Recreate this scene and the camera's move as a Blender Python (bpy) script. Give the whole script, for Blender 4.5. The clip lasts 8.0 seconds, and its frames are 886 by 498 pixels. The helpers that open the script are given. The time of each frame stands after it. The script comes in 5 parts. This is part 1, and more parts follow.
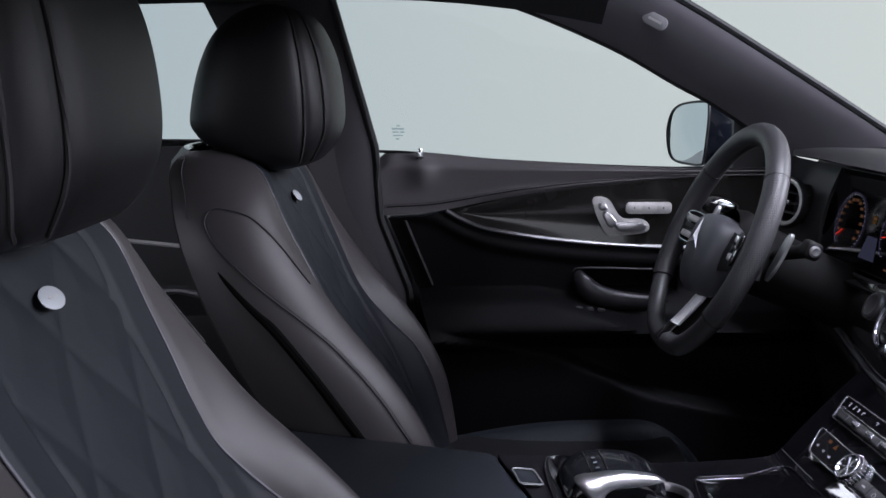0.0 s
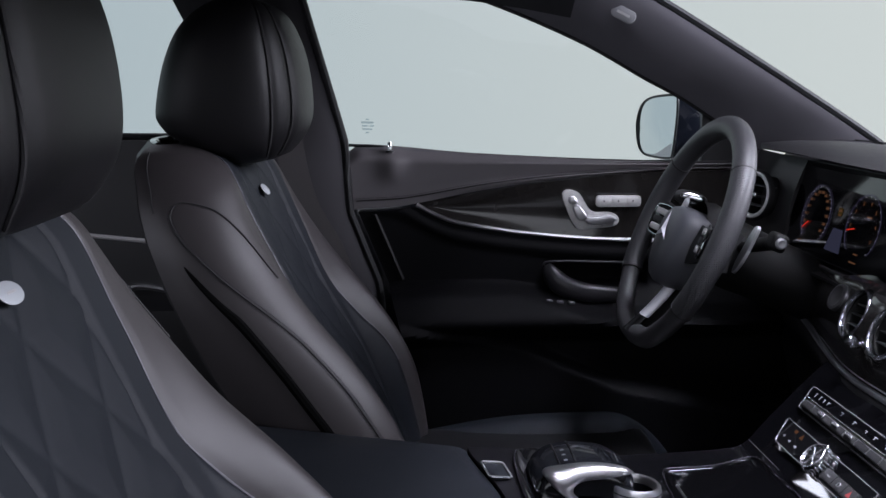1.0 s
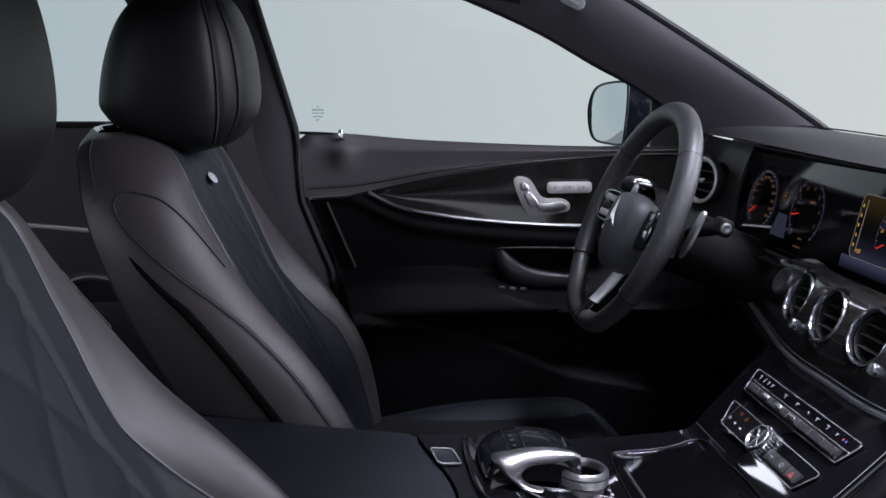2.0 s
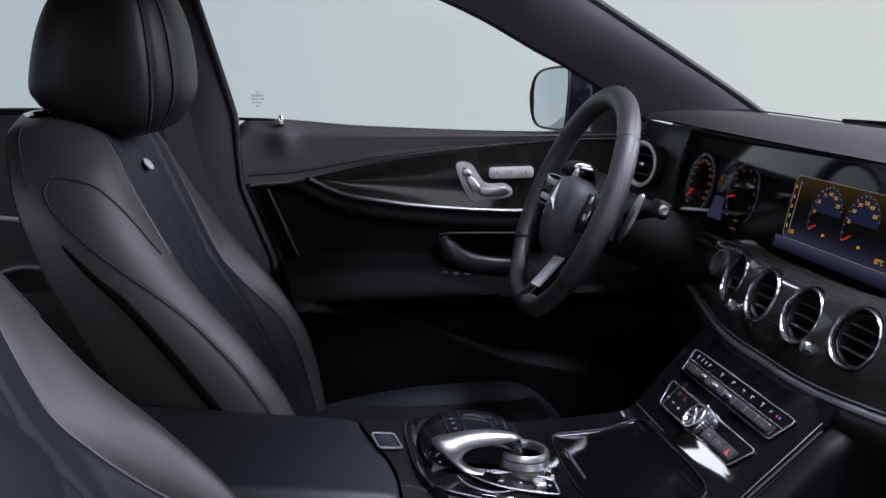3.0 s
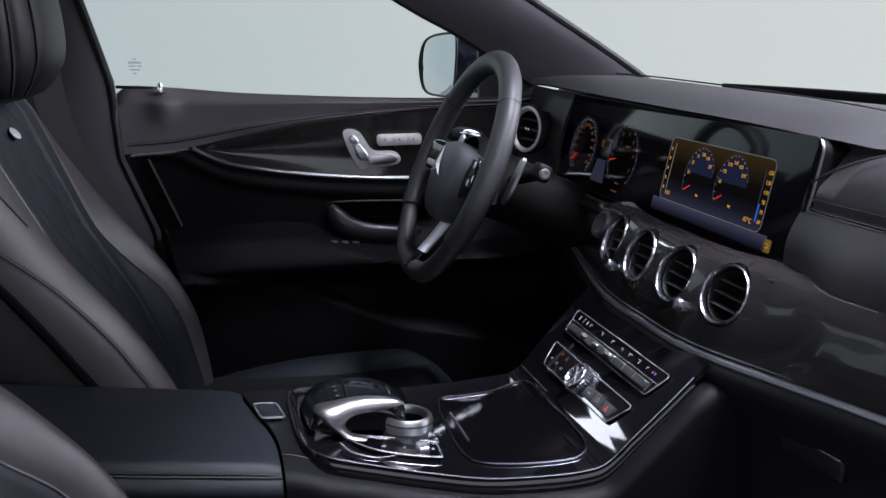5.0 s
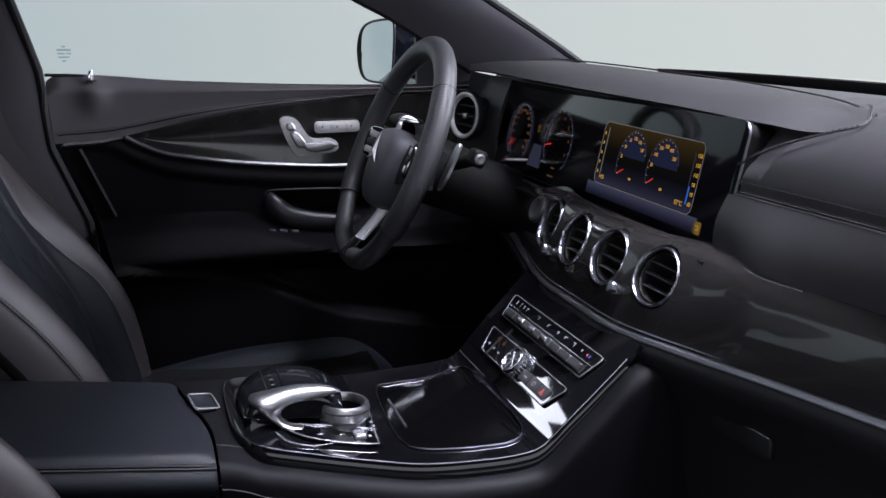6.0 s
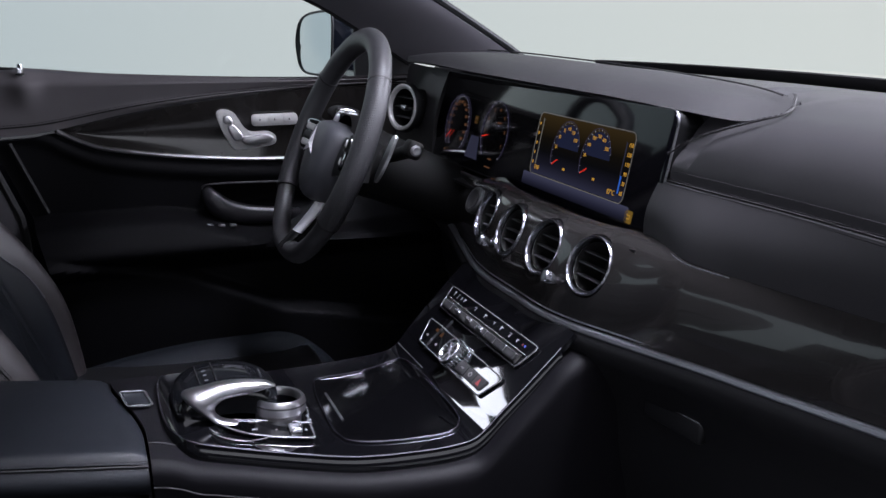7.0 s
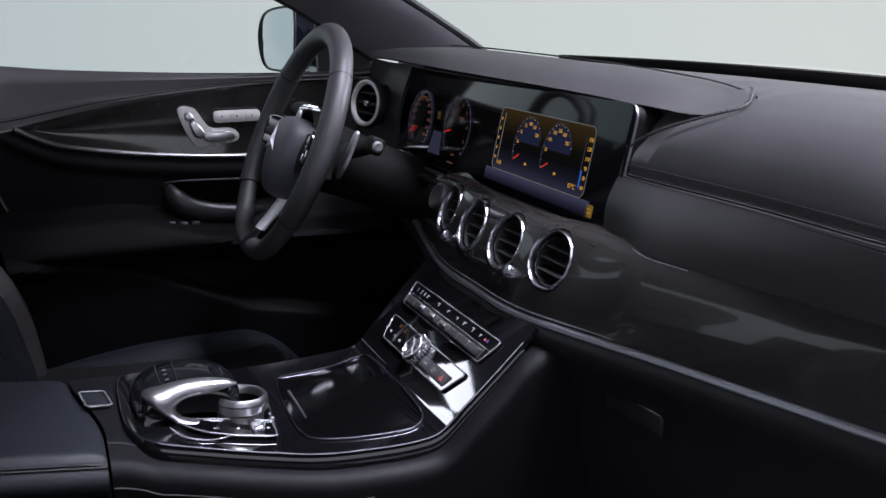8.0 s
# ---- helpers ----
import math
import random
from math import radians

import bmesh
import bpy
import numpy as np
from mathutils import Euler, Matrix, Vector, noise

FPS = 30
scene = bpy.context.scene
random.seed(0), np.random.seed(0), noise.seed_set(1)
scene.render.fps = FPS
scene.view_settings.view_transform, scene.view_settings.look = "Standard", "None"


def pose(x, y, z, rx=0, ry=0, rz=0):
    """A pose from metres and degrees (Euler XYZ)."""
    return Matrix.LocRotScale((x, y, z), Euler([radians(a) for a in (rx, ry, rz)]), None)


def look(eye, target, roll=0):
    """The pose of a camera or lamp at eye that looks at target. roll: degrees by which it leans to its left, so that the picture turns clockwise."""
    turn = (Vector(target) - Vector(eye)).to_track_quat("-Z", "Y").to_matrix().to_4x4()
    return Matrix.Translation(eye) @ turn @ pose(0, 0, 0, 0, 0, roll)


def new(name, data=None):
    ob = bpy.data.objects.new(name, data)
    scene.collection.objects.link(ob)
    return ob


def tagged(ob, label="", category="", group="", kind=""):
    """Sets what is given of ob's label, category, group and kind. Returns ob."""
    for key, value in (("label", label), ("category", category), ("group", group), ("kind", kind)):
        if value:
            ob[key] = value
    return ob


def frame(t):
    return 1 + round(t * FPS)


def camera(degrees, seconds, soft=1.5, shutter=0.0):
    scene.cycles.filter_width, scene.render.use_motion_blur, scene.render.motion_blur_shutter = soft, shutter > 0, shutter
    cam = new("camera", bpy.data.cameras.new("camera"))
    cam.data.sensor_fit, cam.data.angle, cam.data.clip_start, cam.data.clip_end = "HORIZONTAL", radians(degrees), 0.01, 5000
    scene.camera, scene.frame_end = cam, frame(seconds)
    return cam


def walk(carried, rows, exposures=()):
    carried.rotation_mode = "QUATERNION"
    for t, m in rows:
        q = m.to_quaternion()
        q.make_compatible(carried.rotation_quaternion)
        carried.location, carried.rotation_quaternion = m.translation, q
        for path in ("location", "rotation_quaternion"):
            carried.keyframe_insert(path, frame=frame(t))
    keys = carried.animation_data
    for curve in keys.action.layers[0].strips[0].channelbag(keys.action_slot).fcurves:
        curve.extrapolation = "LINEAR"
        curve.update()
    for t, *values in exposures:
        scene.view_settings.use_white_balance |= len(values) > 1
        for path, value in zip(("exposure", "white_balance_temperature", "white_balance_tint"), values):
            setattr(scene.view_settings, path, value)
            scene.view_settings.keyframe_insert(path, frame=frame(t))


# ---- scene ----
cam = camera(48.3, 8.0)
PATH = [
    (0, (0.09, -1.051, 1.098), (0.135, 0.921, 0.766), -1.5),
    (0.5, (0.094, -1.051, 1.097), (0.16, 0.92, 0.762), -1.5),
    (1, (0.097, -1.049, 1.096), (0.194, 0.919, 0.752), -1.5),
    (1.5, (0.104, -1.049, 1.096), (0.237, 0.914, 0.738), -1.5),
    (3, (0.123, -1.048, 1.088), (0.4, 0.893, 0.693), -1.6),
    (3.5, (0.129, -1.048, 1.086), (0.455, 0.882, 0.674), -1.5),
    (4, (0.137, -1.047, 1.085), (0.507, 0.871, 0.656), -1.6),
    (4.5, (0.145, -1.047, 1.081), (0.559, 0.859, 0.639), -1.6),
    (6, (0.168, -1.05, 1.075), (0.726, 0.809, 0.593), -1.7),
    (6.5, (0.176, -1.052, 1.073), (0.785, 0.789, 0.582), -1.7),
    (7, (0.185, -1.054, 1.072), (0.837, 0.77, 0.574), -1.7),
    (7.5, (0.191, -1.055, 1.071), (0.879, 0.754, 0.567), -1.8),
    (8, (0.194, -1.056, 1.071), (0.902, 0.745, 0.563), -1.8),
]
walk(cam, [(t, look(eye, target, roll)) for t, eye, target, roll in PATH])


# ---------- light ----------
world = bpy.data.worlds.new("studio")
scene.world = world
world.use_nodes = True
world.node_tree.nodes["Background"].inputs[0].default_value = (0.70, 0.80, 1.0, 1)
world.node_tree.nodes["Background"].inputs[1].default_value = 0.035


def softbox(name, eye, target, sx, sy, watts, colour=(0.84, 0.845, 1.0)):
    lamp = bpy.data.lights.new(name, "AREA")
    lamp.shape, lamp.size, lamp.size_y, lamp.energy, lamp.color = "RECTANGLE", sx, sy, watts, colour
    ob = new(name, lamp)
    ob.matrix_world = look(eye, target)
    return ob


softbox("softbox_front", (4.6, -0.4, 2.7), (0.2, 0.0, 0.9), 3.4, 1.7, 370)
# Rear, overhead and high lamps: unseen, added to brighten dash pads and wheel.
softbox("fill_rear", (-3.3, -2.4, 1.62), (0.55, 0.10, 0.88), 1.8, 0.7, 46)
softbox("fill_overhead", (1.4, -0.60, 3.1), (0.80, -0.34, 0.92), 0.9, 0.9, 24).data.spread = radians(44)
softbox("softbox_left", (-2.2, 6.2, 3.27), (0.56, -0.1, 0.64), 0.60, 0.40, 8)
softbox("fill_high", (0.35, -3.0, 3.8), (0.75, -0.4, 0.9), 2.0, 1.2, 52)
softbox("softbox_side", (0.3, -4.2, 1.62), (0.2, 0.5, 1.0), 5.0, 0.8, 17, (0.86, 0.89, 1.0))
scene.view_settings.exposure = 0.0


# ---------- materials ----------
def mat(name, base, rough=0.5, metal=0.0, var=0.25, vscale=6.0, bump=0.0, bscale=400.0, rvar=0.08, coat=0.0, kind="noise", spec=0.5):
    m = bpy.data.materials.new(name)
    m.use_nodes = True
    nt = m.node_tree
    b = nt.nodes["Principled BSDF"]
    b.inputs["Metallic"].default_value = metal
    b.inputs["Specular IOR Level"].default_value = spec
    b.inputs["Coat Weight"].default_value = coat
    b.inputs["Coat Roughness"].default_value = 0.03
    tc = nt.nodes.new("ShaderNodeTexCoord")
    n1 = nt.nodes.new("ShaderNodeTexNoise")
    n1.inputs["Scale"].default_value = vscale
    n1.inputs["Detail"].default_value = 6
    nt.links.new(tc.outputs["Object"], n1.inputs["Vector"])
    mix = nt.nodes.new("ShaderNodeMix")
    mix.data_type = "RGBA"
    mix.inputs["A"].default_value = (*[c * (1 - var) for c in base], 1)
    mix.inputs["B"].default_value = (*[min(1, c * (1 + var)) for c in base], 1)
    nt.links.new(n1.outputs["Fac"], mix.inputs["Factor"])
    nt.links.new(mix.outputs["Result"], b.inputs["Base Color"])
    mr = nt.nodes.new("ShaderNodeMapRange")
    mr.inputs["To Min"].default_value = max(0.02, rough - rvar)
    mr.inputs["To Max"].default_value = min(1, rough + rvar)
    nt.links.new(n1.outputs["Fac"], mr.inputs["Value"])
    nt.links.new(mr.outputs["Result"], b.inputs["Roughness"])
    if bump:
        if kind == "leather":
            t = nt.nodes.new("ShaderNodeTexVoronoi")
            t.feature = "DISTANCE_TO_EDGE"
            out = t.outputs["Distance"]
        else:
            t = nt.nodes.new("ShaderNodeTexNoise")
            t.inputs["Detail"].default_value = 3
            out = t.outputs["Fac"]
        t.inputs["Scale"].default_value = bscale
        nt.links.new(tc.outputs["Object"], t.inputs["Vector"])
        bp = nt.nodes.new("ShaderNodeBump")
        bp.inputs["Strength"].default_value = bump
        bp.inputs["Distance"].default_value = 0.001
        nt.links.new(out, bp.inputs["Height"])
        nt.links.new(bp.outputs["Normal"], b.inputs["Normal"])
    return m


def glow(name, colour, strength):
    m = bpy.data.materials.new(name)
    m.use_nodes = True
    nt = m.node_tree
    nt.nodes.clear()
    e = nt.nodes.new("ShaderNodeEmission")
    e.inputs[0].default_value, e.inputs[1].default_value = (*colour, 1), strength
    o = nt.nodes.new("ShaderNodeOutputMaterial")
    nt.links.new(e.outputs[0], o.inputs[0])
    return m


def glass(name, tint=(0.93, 0.96, 0.96), gloss=1.0):
    m = bpy.data.materials.new(name)
    m.use_nodes = True
    nt = m.node_tree
    nt.nodes.clear()
    t = nt.nodes.new("ShaderNodeBsdfTransparent")
    t.inputs[0].default_value = (*tint, 1)
    g = nt.nodes.new("ShaderNodeBsdfGlossy")
    g.inputs["Roughness"].default_value = 0.01
    f = nt.nodes.new("ShaderNodeLayerWeight")
    q = nt.nodes.new("ShaderNodeMath")
    q.operation = "POWER"
    q.inputs[1].default_value = 5.0
    nt.links.new(f.outputs["Facing"], q.inputs[0])
    k = nt.nodes.new("ShaderNodeMath")
    k.operation = "MULTIPLY_ADD"
    k.inputs[1].default_value, k.inputs[2].default_value = 0.6 * gloss, 0.035 * gloss
    nt.links.new(q.outputs[0], k.inputs[0])
    mx = nt.nodes.new("ShaderNodeMixShader")
    o = nt.nodes.new("ShaderNodeOutputMaterial")
    nt.links.new(k.outputs[0], mx.inputs[0])
    nt.links.new(t.outputs[0], mx.inputs[1])
    nt.links.new(g.outputs[0], mx.inputs[2])
    nt.links.new(mx.outputs[0], o.inputs[0])
    return m


def weave(m, a, b, scale):
    """A fine two-tone weave over the base colour."""
    nt = m.node_tree
    p = nt.nodes["Principled BSDF"]
    tc = nt.nodes.new("ShaderNodeTexCoord")
    mp = nt.nodes.new("ShaderNodeMapping")
    mp.inputs["Rotation"].default_value = (0.785, 0.2, 0.785)
    ck = nt.nodes.new("ShaderNodeTexChecker")
    ck.inputs["Scale"].default_value = scale
    ck.inputs["Color1"].default_value, ck.inputs["Color2"].default_value = (*a, 1), (*b, 1)
    nt.links.new(tc.outputs["Object"], mp.inputs["Vector"])
    nt.links.new(mp.outputs["Vector"], ck.inputs["Vector"])
    nt.links.new(ck.outputs["Color"], p.inputs["Base Color"])
    return m


LEATHER = mat("leather_espresso", (0.034, 0.030, 0.031), 0.44, bump=0.25, bscale=900, kind="leather", spec=0.42)
LEATHER_BLUE = mat("leather_charcoal", (0.0100, 0.0120, 0.0158), 0.56, bump=0.3, bscale=900, kind="leather", spec=0.22)
GAP_SHADE = mat("gap_shade", (0.002, 0.002, 0.002), 0.9, spec=0.05)
LEATHER_DASH = mat("leather_dash", (0.030, 0.029, 0.031), 0.42, bump=0.25, bscale=1100, kind="leather")
LEATHER_WHEEL = mat("leather_wheel", (0.042, 0.042, 0.045), 0.42, bump=0.2, bscale=1300, kind="leather")
PLASTIC = mat("plastic_black", (0.010, 0.010, 0.011), 0.45, bump=0.15, bscale=1500)
PLASTIC_SOFT = mat("plastic_soft", (0.008, 0.008, 0.009), 0.58, bump=0.2, bscale=1500, spec=0.3)
EDGE_HIGHLIGHT = mat("edge_highlight_grey", (0.085, 0.084, 0.098), 0.5)
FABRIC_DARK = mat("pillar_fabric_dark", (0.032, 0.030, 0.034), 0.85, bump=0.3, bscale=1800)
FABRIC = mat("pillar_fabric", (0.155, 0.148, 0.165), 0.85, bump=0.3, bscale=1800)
HEADLINER = mat("headliner", (0.03, 0.03, 0.033), 0.9, bump=0.3, bscale=1200)
CARPET = mat("carpet", (0.01, 0.01, 0.011), 0.95, bump=0.6, bscale=700)
PIANO = mat("piano_black", (0.0030, 0.0030, 0.0038), 0.035, var=0.1, rvar=0.015, spec=0.6, coat=0.3)
CHROME = mat("chrome_satin", (0.74, 0.75, 0.80), 0.38, metal=1.0, var=0.05, rvar=0.05)
BRIGHT = mat("chrome_bright", (0.80, 0.80, 0.82), 0.10, metal=1.0, var=0.03, rvar=0.04)
FRAME_BRIGHT = mat("frame_chrome", (0.60, 0.60, 0.63), 0.24, metal=0.85, var=0.05, rvar=0.04)
DARK_CHROME = mat("dark_chrome", (0.22, 0.22, 0.23), 0.22, metal=1.0, var=0.05)
SILVER = mat("silver_paint", (0.50, 0.49, 0.49), 0.46, metal=0.5, var=0.05)
SILVER_ARM = mat("silver_arm", (0.66, 0.65, 0.67), 0.30, metal=1.0, var=0.05)
WOOD = mat("trim_dark_gloss", (0.020, 0.018, 0.017), 0.16, var=0.5, vscale=30, coat=0.5, rvar=0.04)
CARBON = weave(mat("trim_carbon", (0.02, 0.02, 0.02), 0.16, coat=1.0, rvar=0.03), (0.013, 0.012, 0.012), (0.031, 0.029, 0.028), 430)
STITCH = mat("thread_dark", (0.012, 0.011, 0.012), 0.7)
THREAD = mat("thread", (0.024, 0.022, 0.025), 0.7, spec=0.2)
GLASS = glass("window_glass")
GLASS_FRONT = glass("windscreen_glass", gloss=0.35)
SCREEN = mat("screen_glass", (0.004, 0.004, 0.006), 0.07, var=0.1, rvar=0.02)
MIRROR = mat("mirror_silver", (0.86, 0.88, 0.88), 0.015, metal=1.0, var=0.01, rvar=0.005)
BODY = mat("body_paint", (0.008, 0.010, 0.016), 0.15, coat=0.8, rvar=0.03)
RUBBER = mat("rubber_seal", (0.010, 0.010, 0.011), 0.6)
BELT = mat("belt_webbing", (0.055, 0.050, 0.051), 0.7, bump=0.5, bscale=900)
STUDIO = mat("studio_floor", (0.55, 0.56, 0.57), 0.5, var=0.05, vscale=0.4)
AMBER = glow("amber_print", (1.0, 0.52, 0.08), 0.42)
AMBER_DIM = glow("amber_field", (0.30, 0.19, 0.05), 0.085)
AMBER_SOFT = glow("amber_soft", (0.85, 0.40, 0.22), 0.085)
WHITE_PRINT = glow("white_print", (0.85, 0.88, 1.0), 0.45)
RED = glow("red_needle", (1.0, 0.05, 0.03), 0.5)
BLUE = glow("blue_bar", (0.05, 0.2, 0.9), 0.5)
INDIGO = glow("indigo_field", (0.22, 0.23, 0.42), 0.10)
PRINT = mat("printed_symbol", (0.24, 0.24, 0.25), 0.5)
PRINT_DIM = mat("printed_symbol_dim", (0.07, 0.075, 0.08), 0.5)
RED_KEY = mat("red_key_print", (0.30, 0.05, 0.05), 0.45)


# ---------- building helpers ----------
BASE = {}


def thing(name, loc, label, category, group="", kind=""):
    ob = new(name)
    ob.empty_display_size = 0.05
    ob.location = loc
    BASE[ob.name] = Vector(loc)
    return tagged(ob, label, category, group, kind)


def root_of(ob):
    while ob.parent:
        ob = ob.parent
    return ob


def part(name, bm, material, parent, label="", sharp=35):
    me = bpy.data.meshes.new(name)
    bmesh.ops.recalc_face_normals(bm, faces=bm.faces[:])
    if parent is not None:
        off = BASE.get(root_of(parent).name, Vector())
        bmesh.ops.translate(bm, vec=-off, verts=bm.verts[:])
    bm.to_mesh(me)
    bm.free()
    for p in me.polygons:
        p.use_smooth = True
    me.set_sharp_from_angle(angle=radians(sharp))
    me.materials.append(material)
    ob = new(name, me)
    ob.parent = parent
    return tagged(ob, label)


def alone(name, bm, material, label, category, group="", kind="", sharp=35):
    return tagged(part(name, bm, material, None, sharp=sharp), label, category, group, kind)


def cr(pts, n, closed=False):
    """n points along a smooth curve through pts."""
    P = [np.array(p, float) for p in pts]
    m = len(P)
    out = []
    spans = m if closed else m - 1
    for i in range(n):
        s = i * spans / (n if closed else n - 1)
        k = min(int(s), spans - 1)
        f = s - k
        if closed:
            a, b, c, d = P[(k - 1) % m], P[k % m], P[(k + 1) % m], P[(k + 2) % m]
        else:
            b, c = P[k], P[k + 1]
            a = P[k - 1] if k > 0 else 2 * b - c
            d = P[k + 2] if k + 2 < m else 2 * c - b
        out.append(0.5 * (2 * b + (c - a) * f + (2 * a - 5 * b + 4 * c - d) * f * f + (3 * b - a - 3 * c + d) * f ** 3))
    return out


def curve(pts):
    """A smooth function through the points (u, v), u rising."""
    d = np.array(cr(pts, 24 * len(pts)))
    return lambda u: float(np.interp(u, d[:, 0], d[:, 1]))


def tube(bm, pts, r, seg=8, closed=False, flat=1.0, up=(0, 0, 1), caps=True):
    """A rod along pts; r a number or a list; flat squeezes it along up."""
    P = [Vector(p) for p in pts]
    n = len(P)
    rings = []
    for i, p in enumerate(P):
        if closed:
            t = P[(i + 1) % n] - P[i - 1]
        else:
            t = P[min(i + 1, n - 1)] - P[max(i - 1, 0)]
        t.normalize()
        a = t.cross(Vector(up))
        if a.length < 1e-4:
            a = t.cross(Vector((1, 0, 0)))
        a.normalize()
        b = a.cross(t).normalized()
        rr = r[i] if isinstance(r, (list, tuple)) else r
        rings.append([bm.verts.new(p + a * rr * math.cos(k * 2 * math.pi / seg) + b * rr * flat * math.sin(k * 2 * math.pi / seg)) for k in range(seg)])
    skin(bm, rings, closed, caps)
    return bm


def skin(bm, rings, closed=False, caps=True, loop=True):
    n, m = len(rings), len(rings[0])
    for i in range(n if closed else n - 1):
        a, b = rings[i], rings[(i + 1) % n]
        for k in range(m if loop else m - 1):
            bm.faces.new((a[k], a[(k + 1) % m], b[(k + 1) % m], b[k]))
    if caps and not closed:
        bm.faces.new(rings[0])
        bm.faces.new(rings[-1])


def sheet(fn, nu, nv, thick=0.0, bm=None):
    """A surface fn(u, v), u and v from 0 to 1, with a thickness."""
    bm = bm or bmesh.new()
    g = [[bm.verts.new(fn(i / nu, j / nv)) for j in range(nv + 1)] for i in range(nu + 1)]
    fs = []
    for i in range(nu):
        for j in range(nv):
            fs.append(bm.faces.new((g[i][j], g[i + 1][j], g[i + 1][j + 1], g[i][j + 1])))
    if thick:
        bmesh.ops.recalc_face_normals(bm, faces=fs)
        bmesh.ops.solidify(bm, geom=fs, thickness=thick)
    return bm


def rbox(sx, sy, sz, m=None, bevel=0.004, seg=3, bm=None):
    bm = bm or bmesh.new()
    r = bmesh.ops.create_cube(bm, size=1)
    vs = r["verts"]
    bmesh.ops.scale(bm, vec=(sx, sy, sz), verts=vs)
    if bevel:
        es = list({e for v in vs for e in v.link_edges})
        out = bmesh.ops.bevel(bm, geom=es, offset=bevel, segments=seg, affect="EDGES", profile=0.5)
        vs = list({v for f in out["faces"] for v in f.verts} | {v for v in vs if v.is_valid})
    if m is not None:
        bmesh.ops.transform(bm, matrix=m, verts=vs)
    return bm


def prism(outline, h, m=None, bevel=0.0, seg=2, bm=None):
    """An outline in the local x-y plane, raised to h, its upper edge rounded."""
    bm = bm or bmesh.new()
    c = np.mean(np.array(outline), axis=0)
    lo = [bm.verts.new((x, y, 0)) for x, y in outline]
    rings = [lo]
    if bevel:
        for k in range(seg + 1):
            a = k / seg * math.pi / 2
            s = bevel * (1 - math.cos(a))
            ring = []
            for x, y in outline:
                d = math.hypot(x - c[0], y - c[1]) or 1
                ring.append(bm.verts.new((x - (x - c[0]) / d * s, y - (y - c[1]) / d * s, h - bevel + bevel * math.sin(a))))
            rings.append(ring)
    else:
        rings.append([bm.verts.new((x, y, h)) for x, y in outline])
    skin(bm, rings)
    if m is not None:
        bmesh.ops.transform(bm, matrix=m, verts=[v for r in rings for v in r])
    return bm


def lathe(profile, n=32, m=None, bm=None, closed=False, caps=True):
    bm = bm or bmesh.new()
    rings = [[bm.verts.new((r * math.cos(k * 2 * math.pi / n), r * math.sin(k * 2 * math.pi / n), z)) for k in range(n)] for r, z in profile]
    skin(bm, rings, closed, caps=caps and not closed)
    if m is not None:
        bmesh.ops.transform(bm, matrix=m, verts=[v for r in rings for v in r])
    return bm


def rrect(w, h, r, n=5):
    """A rounded rectangle, w along x, h along y, about the origin."""
    out = []
    for cx, cy, a0 in ((w / 2 - r, h / 2 - r, 0), (-w / 2 + r, h / 2 - r, 90), (-w / 2 + r, -h / 2 + r, 180), (w / 2 - r, -h / 2 + r, 270)):
        for k in range(n + 1):
            a = radians(a0 + 90 * k / n)
            out.append((cx + r * math.cos(a), cy + r * math.sin(a)))
    return out


def axes(o, x, z):
    """A pose at o with its local x along x and its local z along z."""
    x, z = Vector(x).normalized(), Vector(z).normalized()
    y = z.cross(x).normalized()
    x = y.cross(z)
    return Matrix(((x.x, y.x, z.x, o[0]), (x.y, y.y, z.y, o[1]), (x.z, y.z, z.z, o[2]), (0, 0, 0, 1)))


def ring_on(m, pts2d, r, seg=6, z=0.0):
    """A closed rod along an outline in the plane of m."""
    return tube(bmesh.new(), [m @ Vector((x, y, z)) for x, y in pts2d], r, seg, closed=True, up=m.to_3x3() @ Vector((0, 0, 1)))


def lettering(text, size, m, material, parent, name="numeral", depth=0.0002):
    cu = bpy.data.curves.new(name, "FONT")
    cu.body, cu.size, cu.align_x, cu.align_y, cu.extrude = text, size, "CENTER", "CENTER", depth
    tmp = new("lettering_tmp", cu)
    dg = bpy.context.evaluated_depsgraph_get()
    me = bpy.data.meshes.new_from_object(tmp.evaluated_get(dg))
    bpy.data.objects.remove(tmp)
    bm = bmesh.new()
    bm.from_mesh(me)
    bpy.data.meshes.remove(me)
    bmesh.ops.transform(bm, matrix=m, verts=bm.verts[:])
    return part(name, bm, material, parent)


def stitches(bm, pts, step=0.0055, length=0.0036, r=0.00055, lift=0.0):
    """Short threads laid along pts, all in one mesh."""
    P = [Vector(p) for p in pts]
    run = 0.0
    nxt = 0.0
    for a, b in zip(P[:-1], P[1:]):
        d = b - a
        L = d.length
        if L < 1e-6:
            continue
        t = d / L
        while nxt <= run + L:
            c = a + t * (nxt - run)
            side = t.cross(Vector((0, 0, 1)))
            side = side.normalized() if side.length > 1e-4 else Vector((1, 0, 0))
            up = side.cross(t)
            vs = []
            for s, w in ((-0.5, 0.5), (-0.2, 1.0), (0.2, 1.0), (0.5, 0.5)):
                q = c + t * (length * s)
                vs.append([bm.verts.new(q + side * (r * w * math.cos(k * math.pi / 2)) + up * (r * w * math.sin(k * math.pi / 2))) for k in range(4)])
            skin(bm, vs)
            nxt += step
        run += L
    return bm


def smooth01(t):
    t = max(0.0, min(1.0, t))
    return t * t * (3 - 2 * t)


